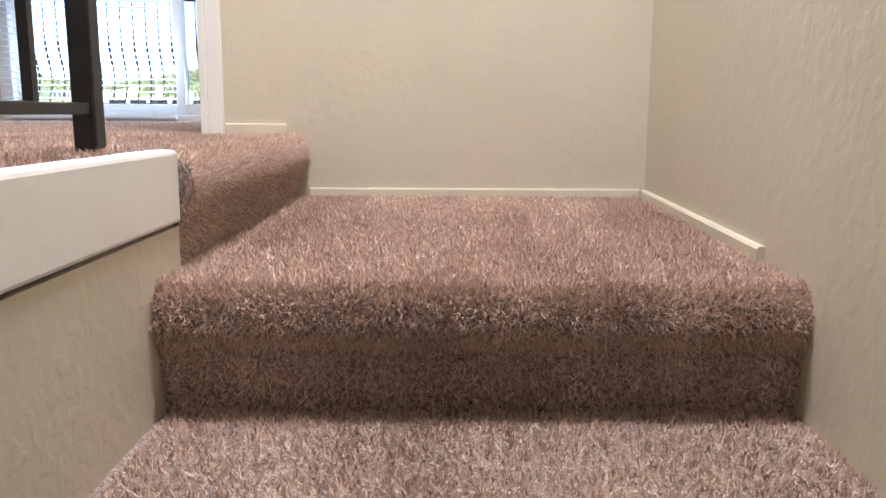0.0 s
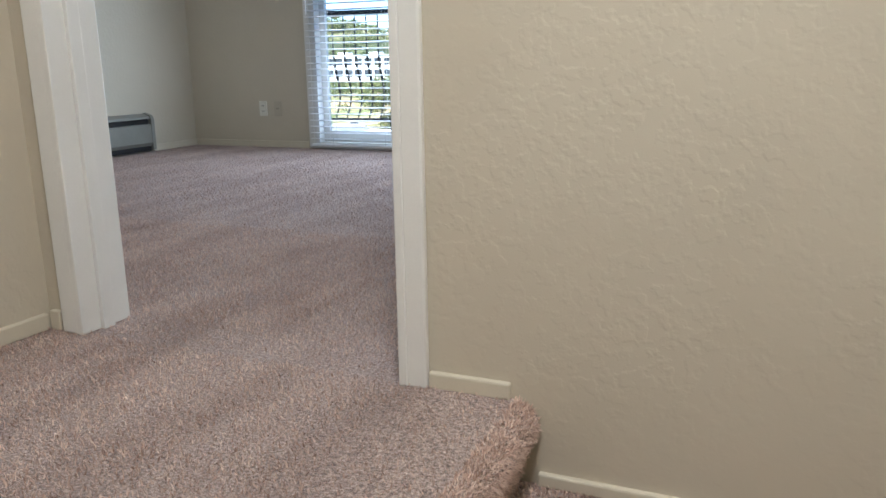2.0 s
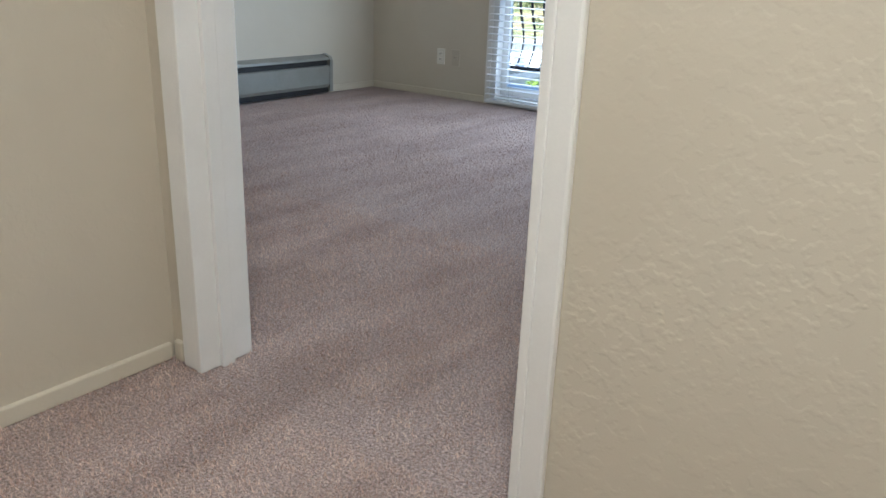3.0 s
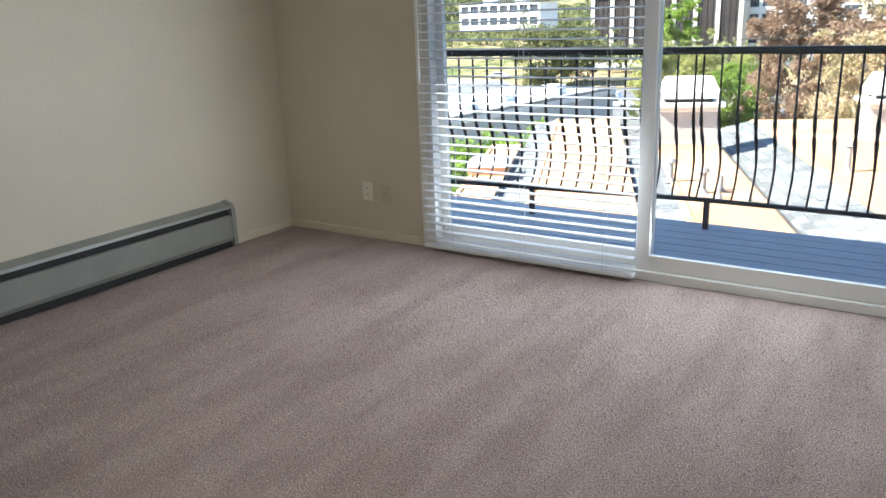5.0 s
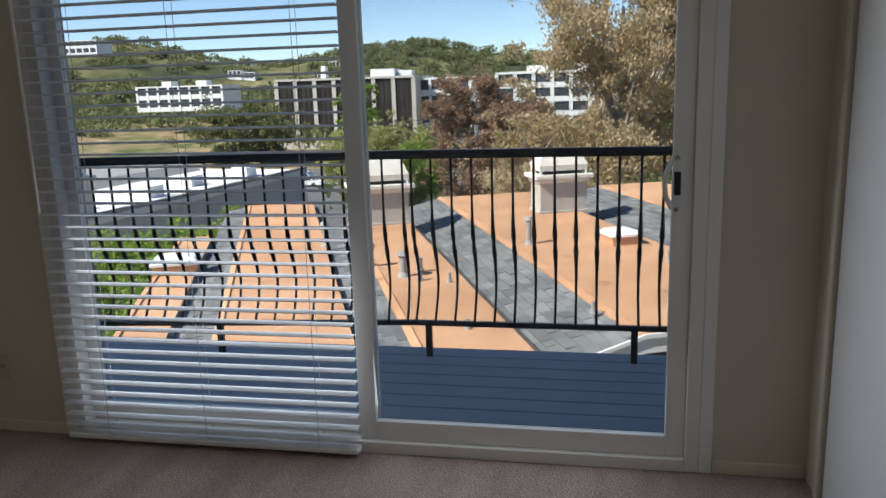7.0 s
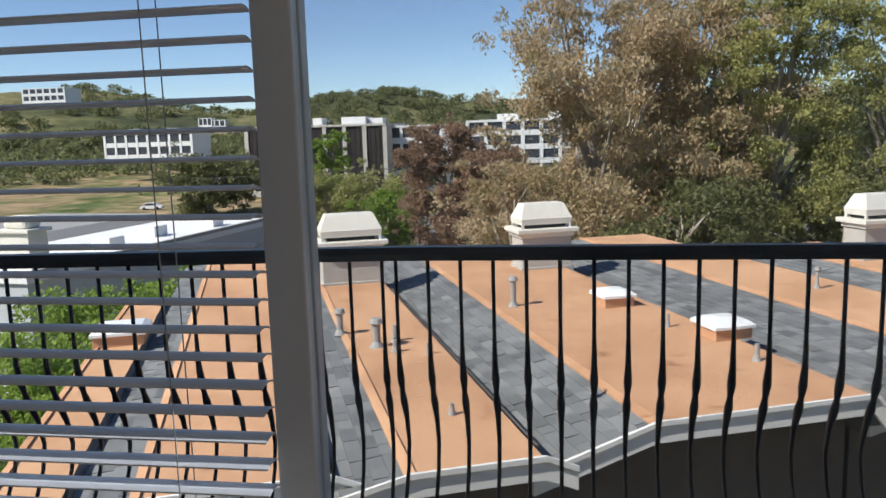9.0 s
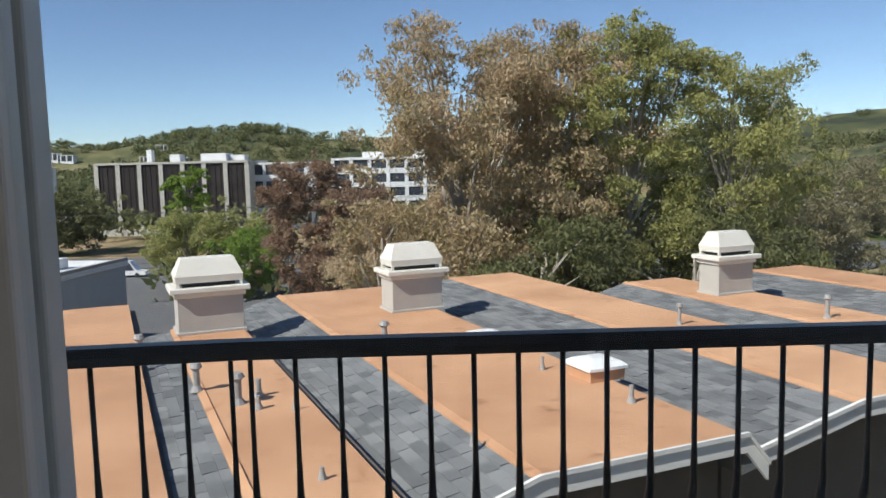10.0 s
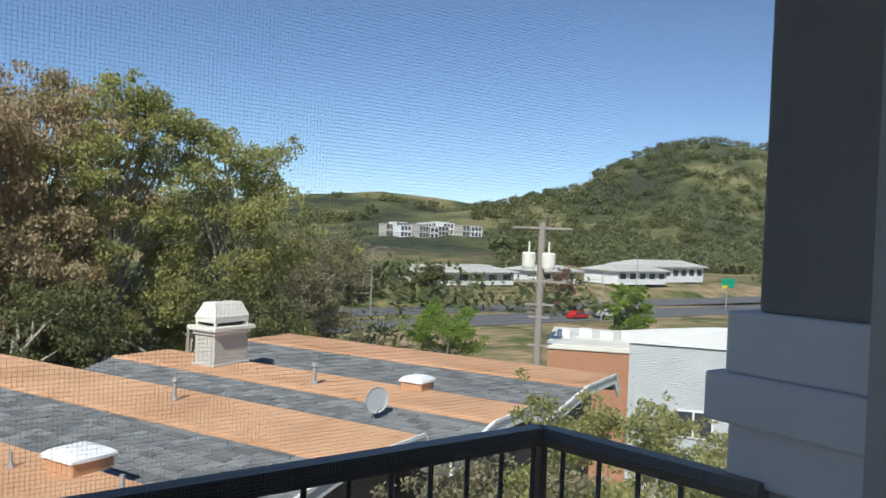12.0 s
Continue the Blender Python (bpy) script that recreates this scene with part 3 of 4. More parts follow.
# venetian blind over the fixed pane
blind = thing("window_blind", "white two-inch slatted blind, lowered with slats open", "blind", (0, -0.048, 0))
B0, B1 = -1.465, -0.19
part("headrail", Mesh().box(B0, -0.03, 2.01, B1, 0.03, 2.06, 0.004), SLAT, blind)
part("bottom_rail", Mesh().box(B0, -0.026, 0.018, B1, 0.026, 0.042, 0.006), SLAT, blind)
cross = [(-0.025, -0.004), (-0.012, 0.0), (0, 0.0015), (0.012, 0.0), (0.025, -0.004), (0.025, -0.001), (0.012, 0.003), (0, 0.0045), (-0.012, 0.003), (-0.025, -0.001)]
slat = Mesh().loft([[(x, y, z) for y, z in cross] for x in (B0, B1)]).data("slat", SLAT)
z = 0.078
while z < 2.0:
    o = part("slat", slat, SLAT, blind)
    o.matrix_basis = pose(0, 0, z, random.uniform(-3, -1), random.uniform(-0.12, 0.12), 0)
    z += 0.0468
for x in (B0 + 0.2, (B0 + B1) / 2, B1 - 0.16):
    for y in (-0.027, 0.027):
        part("ladder_cord", Mesh().tube([(x, y, 0.04), (x, y, 2.01)], 0.0012, 5), CORD, blind)
part("tilt_wand", Mesh().tube([(B0 + 0.03, -0.05, 0.98), (B0 + 0.03, -0.05, 2.0)], 0.0045, 8), SLAT, blind, "clear tilt wand")

# ---- balcony ----
deck = thing("balcony_deck", "blue-grey painted board balcony floor", "deck", kind="structure")
part("deck_base", Mesh().box(-2.3, 0.16, -0.30, 2.3, 1.42, -0.085), STUCCO, deck)
for k in range(9):
    y = 0.165 + k * 0.14
    part("plank", Mesh().box(-2.3, y, -0.085, 2.3, y + 0.134, -0.055, 0.004), DECK, deck)
RY, KX = 1.277, -0.27
railing = thing("balcony_railing", "black wrought-iron balcony railing with bellied balusters", "railing")


def rail_run(p0, p1, first, step, posts):
    p0, p1 = Vector(p0), Vector(p1)
    d = (p1 - p0).normalized()
    nrm = Vector((-d.y, d.x, 0))
    L = (p1 - p0).length

    def bar(z0, z1, w):
        ring = [(-w, z0), (-w * 1.15, (z0 + z1) / 2), (-w * 0.8, z1), (w * 0.8, z1), (w * 1.15, (z0 + z1) / 2), (w, z0)]
        return Mesh().loft([[(q + nrm * a + Vector((0, 0, zz))) for a, zz in ring] for q in (p0, p1)])
    part("top_rail", bar(1.048, 1.092, 0.028), IRON, railing)
    part("bottom_rail", bar(0.125, 0.152, 0.015), IRON, railing)
    prof = [(0.15, 0.0, 0.007), (0.20, 0.04, 0.0075), (0.27, 0.09, 0.0075), (0.36, 0.115, 0.008), (0.46, 0.09, 0.010), (0.54, 0.05, 0.0145), (0.585, 0.03, 0.009), (0.63, 0.015, 0.0145),
            (0.70, 0.0, 0.010), (0.80, 0, 0.007), (1.05, 0, 0.007)]
    me = Mesh().tube([nrm * b_ + Vector((0, 0, zz)) for zz, b_, r in prof], [r for zz, b_, r in prof], 6).data("baluster", IRON, True)
    k = first
    while k < L - 0.02:
        part("baluster", me, IRON, railing).location = p0 + d * k
        k += step
    for q in posts:
        c = p0 + d * q
        part("foot", Mesh().box(c.x - 0.018, c.y - 0.012, -0.055, c.x + 0.018, c.y + 0.012, 0.13, 0.002), IRON, railing)


C0 = Vector((1.622, RY, 0))
rail_run((KX, RY, 0), C0, 0.0105, 0.109, (0.08, 1.19, 1.86))
rail_run((-2.2, 1.085, 0), (KX, RY, 0), 0.05, 0.109, (0.82, ))
rail_run(C0, (1.69, 0.70, 0), 0.07, 0.109, ())
part("corner_post", Mesh().box(C0.x - 0.012, RY - 0.012, 0, C0.x + 0.012, RY + 0.012, 1.05, 0.002), IRON, railing)

pil = thing("balcony_pillar", "grey stucco pillar with a stepped band at the balcony end", "pillar", kind="structure")
part("shaft", Mesh().box(1.715, 0.16, -3.0, 2.4, 0.735, 1.07, 0.01), STUCCO, pil)
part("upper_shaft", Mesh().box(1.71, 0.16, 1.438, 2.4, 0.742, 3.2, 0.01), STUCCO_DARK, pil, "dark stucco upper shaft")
part("band", Mesh().box(1.69, 0.16, 1.075, 2.45, 0.79, 1.20, 0.008), STUCCO_PALE, pil)
part("band", Mesh().box(1.665, 0.16, 1.20, 2.47, 0.835, 1.305, 0.008), STUCCO_PALE, pil)
part("band", Mesh().box(1.685, 0.16, 1.305, 2.45, 0.80, 1.438, 0.008), STUCCO_PALE, pil)
struct("house_front", Mesh().box(-5, 0.165, -11, GL0 - 0.002, 0.24, 4.5).box(GL1 + 0.002, 0.165, -11, 4.5, 0.24, 4.5).box(GL0, 0.165, GTOP + 0.002, GL1, 0.24, 4.5).box(GL0, 0.165, -11, GL1, 0.24, -0.31),
       STUCCO, "grey stucco outer wall of the house", "wall")

# ---- neighbouring roofs ----
U, Vv = Vector((-0.383, 0.924, 0)), Vector((0.924, 0.383, 0))
ZR = -2.28


def ground_z(x, y):
    """Height of the land: a flat valley with hills around it."""
    d = math.hypot(x, y)
    z = -13.0 + 1.0 * min(1.0, max(0.0, (60 - d) / 30))
    for hx, hy, h, sx, sy in ((760, 540, 112, 190, 170), (268, 372, 13, 75, 60), (430, 640, 26, 150, 150), (1050, 350, 120, 240, 200), (300, 950, 30, 220, 160), (-210, 800, 44, 150, 150), (-520, 740, 66, 170, 150),
                              (40, 850, 34, 170, 120), (-800, 550, 70, 180, 180), (620, 900, 62, 240, 160)):
        z += h * math.exp(-((x - hx) / sx) ** 2 - ((y - hy) / sy) ** 2)
    if x > 60:
        z += 3.6 * min(1.0, max(0.0, (y - 132) / 6)) * min(1.0, (x - 60) / 25)
    if d > 190:
        z += min(1, (d - 190) / 200) * 7 * noise.fractal(Vector((x, y, 0)) / 130, 1.0, 2.0, 4)
    return z


def at(s, w, z):
    return U * s + Vv * w + Vector((0, 0, z))


def roof_row(s0, s1, w_foot, w0, w1, label, drop):
    """A flat tan roof with a shingled slope up to it, white fascia at the near end."""
    house = thing("apartment_row", label, "house", group="rows of flats below the balcony")
    zf = ZR - drop
    part("roof", Mesh().loft([[at(s, w0, ZR), at(s, w1, ZR), at(s, w1, ZR - 0.12), at(s, w0, ZR - 0.12)] for s in (s0, s1)]), TAN, house)
    part("roof_edge", Mesh().loft([[at(s, w0 - 0.05, ZR - 0.01), at(s, w0 + 0.07, ZR + 0.03), at(s, w0 + 0.07, ZR - 0.05), at(s, w0 - 0.05, ZR - 0.05)] for s in (s0, s1)]), TAN, house, "raised tan roof edge")
    part("far_slope", Mesh().loft([[at(s, w1, ZR - 0.01), at(s, w1 + (0.35 if drop > 0.3 else 0.03), zf), at(s, w1, zf)] for s in (s0, s1)]), SHINGLE, house)
    part("wall", Mesh().loft([[at(s, w_foot + 0.3, zf), at(s, w1 + 0.2, zf), at(s, w1 + 0.2, -13), at(s, w_foot + 0.3, -13)] for s in (s0 + 0.7, s1 - 0.2)]), EAVE_SHADE_WALL, house)
    part("slope_deck", Mesh().loft([[at(s, w_foot, zf - 0.03), at(s, w0, ZR - 0.05), at(s, w0, ZR - 0.3), at(s, w_foot, zf - 0.3)] for s in (s0, s1)]), SHINGLE, house)
    sl_len = math.hypot(w0 - w_foot, ZR - zf)
    tabs = Mesh()
    rows_n = max(4, int(sl_len / 0.19))
    rr = random.Random(int(w0 * 100))
    for r in range(rows_n):
        s = s0 + rr.uniform(-0.2, 0.0)
        while s < s1:
            ln = rr.uniform(0.22, 0.5)
            a, b_ = r / rows_n, min(1.0, (r + 1.15) / rows_n)
            h = rr.uniform(0.012, 0.032)
            e0, e1 = max(s, s0), min(s + ln - 0.012, s1)
            if e1 > e0:
                qa, qb = [w_foot + (w0 - w_foot) * k for k in (a, b_)]
                za, zb = [zf + (ZR - 0.03 - zf) * k for k in (a, b_)]
                tabs.add([at(e0, qa, za + h), at(e1, qa, za + h), at(e1, qb, zb), at(e0, qb, zb), at(e0, qa, za - 0.02), at(e1, qa, za - 0.02)],
                         [(0, 1, 2, 3), (4, 5, 1, 0), (4, 0, 3), (5, 2, 1)])
            s += ln
    tagged(part("shingles", tabs.data("shingles", SHINGLE_TAB), SHINGLE_TAB, house), "overlapping weathered grey shingle tabs", kind="stuff")
    for (wa, za), (wb, zb) in (((w_foot - 0.05, zf), (w0, ZR + 0.02)), ((w0, ZR + 0.02), (w1, ZR + 0.02)), ((w1, ZR + 0.02), (w1 + 0.4, zf))):
        part("fascia", Mesh().loft([[at(s, wa, za), at(s, wb, zb), at(s, wb, zb - 0.27), at(s, wa, za - 0.27)] for s in (s0 - 0.07, s0 - 0.005)]), FASCIA, house, "white painted fascia board")
        part("fascia_lip", Mesh().loft([[at(s, wa, za + 0.035), at(s, wb, zb + 0.035), at(s, wb, zb - 0.03), at(s, wa, za - 0.03)] for s in (s0 - 0.11, s0 - 0.07)]), FASCIA, house)
    return house


SHINGLE_TAB, snt, sb = material("shingle_tab", 0.9, 0, 0.2)
sg = snt.nodes.new("ShaderNodeNewGeometry")
snt.links.new(mix(snt, 0.4, ramp(snt, sg.outputs["Random Per Island"], [(0, (0.09, 0.095, 0.10)), (0.5, (0.17, 0.177, 0.18)), (1, (0.27, 0.275, 0.275))]),
                  ramp(snt, tex_noise(snt, 0.8), [(0.3, (0.12, 0.125, 0.128)), (0.7, (0.23, 0.235, 0.23))])), sb.inputs["Base Color"])
ROWS = [(6.6, 18.1, -3.3, -3.2, -2.4, "z"), (7.0, 23.3, -2.35, -1.65, 0.42, "y"), (6.75, 18.9, 0.5, 1.27, 2.85, "a"), (7.3, 22.6, 2.95, 4.57, 7.85, "b"),
        (7.6, 23.2, 8.1, 10.5, 12.9, "c"), (7.0, 19.3, 13.05, 14.75, 16.75, "d"), (6.85, 19.3, 16.9, 19.95, 22.3, "e")]
for s0, s1, wf, w0, w1, key in ROWS:
    roof_row(s0, s1, wf, w0, w1, "row of flats with tan flat roof and grey shingle slope", 0.16 if key in "zya" else 0.45)


def chimney(s, w, wd, group="roof chimneys"):
    t_ = thing("chimney", "cream stucco roof chimney with slatted metal cap", "chimney", at(s, w, ZR), group, rz=22.5)
    h = wd / 2
    d = h * 0.62
    part("stack", Mesh().box(-h, -d, -0.6, h, d, 1.0, 0.015), CHIM, t_)
    part("base_flashing", Mesh().box(-h - 0.05, -d - 0.05, -0.3, h + 0.05, d + 0.05, 0.06, 0.01), CHIM, t_)
    part("moulding", Mesh().box(-h - 0.06, -d - 0.06, 0.86, h + 0.06, d + 0.06, 0.98, 0.02), CAPM, t_)
    part("moulding", Mesh().box(-h - 0.16, -d - 0.16, 0.98, h + 0.16, d + 0.16, 1.10, 0.02), CAPM, t_)
    # solid black core paints the shade between moulding and cap
    part("flue_shade", Mesh().box(-h * 0.8, -d * 0.8, 1.1, h * 0.8, d * 0.8, 1.3), GAP_SHADE, t_, "near-black core for the shade under the cap")
    for x in (-h + 0.03, h - 0.03):
        for y in (-d + 0.03, d - 0.03):
            part("cap_post", Mesh().box(x - 0.03, y - 0.03, 1.1, x + 0.03, y + 0.03, 1.26), CAPM, t_)
    part("cap", Mesh().loft([[(sx * a, sy * b_, zz) for sx, sy in ((-1, -1), (1, -1), (1, 1), (-1, 1))] for zz, a, b_ in
                             ((1.20, h, d), (1.36, h + 0.02, d + 0.02), (1.72, h * 0.82, d * 0.6), (1.75, h * 0.8, d * 0.55))]), CAPM, t_)


chimney(18.5, 2.1, 1.5)
chimney(18.6, 7.35, 1.4)
chimney(16.3, 16.05, 1.25)


def skylight(x, y, size=0.85):
    t_ = thing("roof_skylight", "white domed skylight on a tan roof curb", "skylight", (x, y, ZR), "roof skylights", rz=22.5)
    h = size / 2
    part("curb", Mesh().box(-h, -h, 0, h, h, 0.2, 0.01), TAN, t_)
    part("dome", Mesh().loft([[(sx * a, sy * a, zz) for sx, sy in ((-1, -1), (0, -1.02), (1, -1), (1.02, 0), (1, 1), (0, 1.02), (-1, 1), (-1.02, 0))] for zz, a in
                              ((0.2, h + 0.04), (0.25, h + 0.04), (0.32, h * 0.85), (0.36, h * 0.4))]), SKYL, t_, "white acrylic dome")


for x, y, sz in ((3.07, 12.85, 0.72), (1.3, 15.3, 0.66), (-8.0, 12.0, 0.9), (11.55, 15.7, 0.6)):
    skylight(x, y, sz)


def vent(x, y, h, r=0.05, cap=True):
    t_ = thing("roof_vent", "small grey metal roof vent pipe on tan roof", "vent", (x, y, ZR), "roof vents")
    part("pipe", Mesh().tube([(0, 0, 0), (0, 0, h)], r, 10), PIPE, t_)
    part("flashing", Mesh().tube([(0, 0, 0), (0, 0, 0.03), (0, 0, 0.10)], [r * 2.0, r * 1.7, r * 1.05], 10), PIPE, t_)
    if cap:
        part("cowl", Mesh().tube([(0, 0, h - 0.02), (0, 0, h + 0.02), (0, 0, h + 0.1)], [r * 1.1, r * 1.9, r * 1.3], 10), PIPE, t_)


for x, y, h, r, c in ((-0.79, 15.07, 0.55, 0.06, True), (-3.0, 11.8, 0.42, 0.07, True), (-2.75, 12.2, 0.3, 0.05, False), (-2.6, 11.5, 0.22, 0.04, False), (-3.9, 12.6, 0.4, 0.06, True),
                      (-2.0, 11.4, 0.2, 0.03, False), (-1.2, 8.6, 0.16, 0.03, False), (3.3, 11.3, 0.28, 0.04, False), (2.2, 13.4, 0.25, 0.03, False), (9.5, 17.3, 0.45, 0.05, True),
                      (5.9, 17.0, 0.4, 0.04, True), (0.7, 9.6, 0.2, 0.03, False), (-5.6, 14.6, 0.5, 0.06, True)):
    vent(x, y, h, r, c)
dish = thing("satellite_dish", "grey satellite dish on a short mast", "dish", (9.3, 14.1, ZR - 0.3))
ringz = [[(0.29 * k * math.cos(a), -0.07 * k * k, 0.55 + 0.29 * k * math.sin(a)) for a in [6.28319 * i / 20 for i in range(20)]] for k in (0.05, 0.4, 0.75, 1.0)]
part("reflector", Mesh().loft(ringz + [[(p[0], p[1] + 0.02, p[2]) for p in ringz[3]]]), GREYB, dish)
part("mast", Mesh().tube([(0, 0.04, 0), (0, 0.04, 0.55)], 0.025, 8), PIPE, dish)
part("feed_arm", Mesh().tube([(0, 0, 0.25), (0, -0.3, 0.45)], 0.012, 6), PIPE, dish)

# ---- land ----
N = 280
gx = [math.copysign(abs(t) ** 2.2, t) * 2600 for t in np.linspace(-1, 1, N)]
verts = [(x, y, ground_z(x, y)) for y in gx for x in gx]
faces = [(j * N + i, j * N + i + 1, (j + 1) * N + i + 1, (j + 1) * N + i) for j in range(N - 1) for i in range(N - 1)]
gme = bpy.data.meshes.new("ground")
gme.from_pydata(verts, [], faces)
gme.materials.append(HILL)
gme.shade_smooth()
tagged(new("ground", gme), "dry grass and scrub valley floor rising to wooded hills", "ground", kind="structure")
struct("road", Mesh().box(-170, 98, -12.98, 330, 112, -12.85).box(-170, 117, -12.98, 330, 131, -12.85).box(-60, 58, -12.98, 40, 98, -12.86), ASPHALT, "wide grey asphalt highway across the valley", "road")


# ---- trees ----
def leaves(centres, radii, count, size, seed, droop=0.0, by_radius=0.0):
    """Leaf quads scattered through many clumps, denser in their upper shells."""
    g = np.random.default_rng(seed)
    c, r = np.array(centres), np.array(radii)
    pick = g.choice(len(c), count, p=r ** 2 / (r ** 2).sum())
    d = g.normal(size=(count, 3))
    d /= np.linalg.norm(d, axis=1)[:, None]
    d[:, 2] = np.where(g.random(count) < 0.35, np.abs(d[:, 2]), d[:, 2])
    reach = g.uniform(0.2, 1.0, count) ** 0.6 * (1 + 0.22 * np.abs(g.normal(size=count)) * (g.random(count) < 0.3))
    pos = c[pick] + d * (r[pick] * reach)[:, None] * np.array([1, 1, 0.72])
    pos[:, 2] -= droop * r[pick] * 0.5 * g.random(count) ** 2
    a = g.normal(size=(count, 3))
    a[:, 2] -= droop * 2
    a /= np.linalg.norm(a, axis=1)[:, None]
    b = np.cross(a, g.normal(size=(count, 3)))
    b /= np.linalg.norm(b, axis=1)[:, None]
    sz = (size * g.uniform(0.6, 1.4, count) * (1 + by_radius * r[pick]))[:, None]
    a, b = a * sz, b * sz * 0.45
    vs = np.stack([pos - a, pos + b, pos + a, pos - b], 1).reshape(-1, 3)
    return vs.tolist(), [(4 * i, 4 * i + 1, 4 * i + 2, 4 * i + 3) for i in range(count)]


def tree(name, label, base, height, spread, mat, clumps, count, size, seed, trunk=0.35, droop=0.0, low=0.25, shape=1.0):
    """A forked trunk, bent limbs, and sprays of leaves at the limbs' ends and along them."""
    g = random.Random(seed)
    t_ = thing(name, label, "tree", base)
    wood = Mesh()
    lean = (g.uniform(-0.05, 0.05) * height, g.uniform(-0.05, 0.05) * height)
    wood.tube([(0, 0, -0.5), (lean[0] * 0.3, lean[1] * 0.3, height * 0.3), (lean[0] * 0.8, lean[1] * 0.6, height * 0.55), (lean[0], lean[1], height * 0.8)], [trunk, trunk * 0.75, trunk * 0.5, trunk * 0.2], 8)
    cs, rs = [], []
    for k in range(clumps):
        h = low + (0.98 - low) * ((k + g.random()) / clumps)
        env = math.sin(math.pi * min(1, max(0.08, (h - low * 0.6) / (1.12 - low * 0.6))) ** shape) ** 0.6
        a, q = g.uniform(0, 6.283), spread * env * g.uniform(0.3, 1.0) ** 0.8
        p = Vector((math.cos(a) * q + lean[0] * h, math.sin(a) * q + lean[1] * h, height * h * g.uniform(0.93, 1.0)))
        z0 = height * max(0.1, h * g.uniform(0.45, 0.7))
        root = Vector((lean[0] * z0 / height, lean[1] * z0 / height, z0))
        bend = root.lerp(p, 0.5) + Vector((g.uniform(-0.08, 0.08) * spread, g.uniform(-0.08, 0.08) * spread, 0.06 * spread))
        if k % 3 != 1:
            wood.tube([root, bend, p], [trunk * 0.3, trunk * 0.19, trunk * 0.05], 5)
        r = spread * g.uniform(0.15, 0.31)
        cs.append(tuple(p))
        rs.append(r)
        for _ in range(4):
            o = Vector((g.gauss(0, 1), g.gauss(0, 1), g.gauss(0, 0.6))) * r * 0.95
            cs.append(tuple(p + o))
            rs.append(r * g.uniform(0.3, 0.6))
        cs.append(tuple(bend.lerp(p, g.uniform(0.3, 0.8))))
        rs.append(r * 0.5)
    part("trunk", wood, BARK, t_)
    vs, fs = leaves(cs, rs, int(count * 1.5), size * 0.74, seed, droop)
    me = bpy.data.meshes.new("crown")
    me.from_pydata(vs, [], fs)
    me.materials.append(mat)
    part("crown", me, mat, t_)
    return t_


tree("eucalyptus_tree", "tall eucalyptus with rusty drooping leaves and pale limbs", (2.4, 47, -13), 23.2, 6.6, LEAF_RUST, 80, 52000, 0.17, 11, 0.6, 0.6, 0.08)
tree("eucalyptus_tree", "tall eucalyptus with rusty brown foliage", (8.2, 50, -13), 23.4, 5.8, LEAF_RUST, 66, 42000, 0.17, 12, 0.55, 0.6, 0.12)
tree("eucalyptus_tree", "tall eucalyptus with olive-green rounded crown", (13.0, 48, -13), 23.9, 5.0, LEAF_GREEN, 66, 44000, 0.16, 13, 0.55, 0.4, 0.12)
tree("eucalyptus_tree", "olive-green eucalyptus with a lower rounded crown", (20.0, 48, -13), 21.9, 5.6, LEAF_GREEN, 66, 42000, 0.16, 14, 0.5, 0.4, 0.12)
tree("dark_tree", "dark green leafy tree below the eucalyptus", (5.5, 40, -13), 11.5, 6.0, LEAF_DARK, 40, 20000, 0.17, 15, 0.4, 0.2, 0.1)
tree("dark_tree", "dark green leafy tree below the eucalyptus", (15.0, 42, -13), 11.5, 6.4, LEAF_DARK, 40, 20000, 0.17, 16, 0.4, 0.2, 0.1)
tree("brown_tree", "brownish feathery tree beside the eucalyptus", (-2.6, 44, -13), 13.0, 4.2, LEAF_RUST, 34, 18000, 0.15, 17, 0.3, 0.4, 0.1)
tree("purple_tree", "dark purple-leaved plum tree in the valley", (-11.2, 77, -13), 15.8, 4.8, LEAF_PURPLE, 56, 26000, 0.22, 18, 0.3, 0.2, 0.1)
tree("purple_tree", "dark purple-leaved tree beside another", (-7.5, 74, -13), 12.9, 4.8, LEAF_PURPLE, 48, 20000, 0.22, 19, 0.3, 0.2, 0.1)
tree("bare_tree", "half-bare grey tree beside the highway", (33, 72, -13), 14.5, 5.6, LEAF_DRY, 44, 16000, 0.2, 20, 0.28, 0.1, 0.15)
tree("bare_tree", "half-bare grey tree beside the highway", (41, 78, -13), 14.5, 6.0, LEAF_DRY, 44, 17000, 0.2, 21, 0.28, 0.1, 0.15)
tree("bare_tree", "half-bare grey tree at the highway edge", (27, 64, -13), 14.0, 5.4, LEAF_DRY, 44, 16000, 0.2, 28, 0.28, 0.1, 0.15)
tree("green_tree", "bright green leafy tree by the road", (48, 62, -13), 7.6, 4.2, LEAF_BRIGHT, 30, 14000, 0.16, 22, 0.25, 0.1, 0.1)
tree("green_tree", "bright green leafy tree beside the roofs", (-15.0, 22.5, -13), 9.6, 4.8, LEAF_BRIGHT, 60, 40000, 0.13, 23, 0.3, 0.1, 0.2)
tree("green_tree", "bright green leafy tree beside the roofs", (-12.6, 15.5, -13), 9.0, 3.8, LEAF_BRIGHT, 54, 36000, 0.12, 24, 0.3, 0.1, 0.2)
tree("shrub_tree", "olive garden shrub tree close below the balcony", (7.1, 7.0, -8.0), 6.9, 1.5, LEAF_DRY, 46, 22000, 0.05, 25, 0.12, 0.2, 0.3)
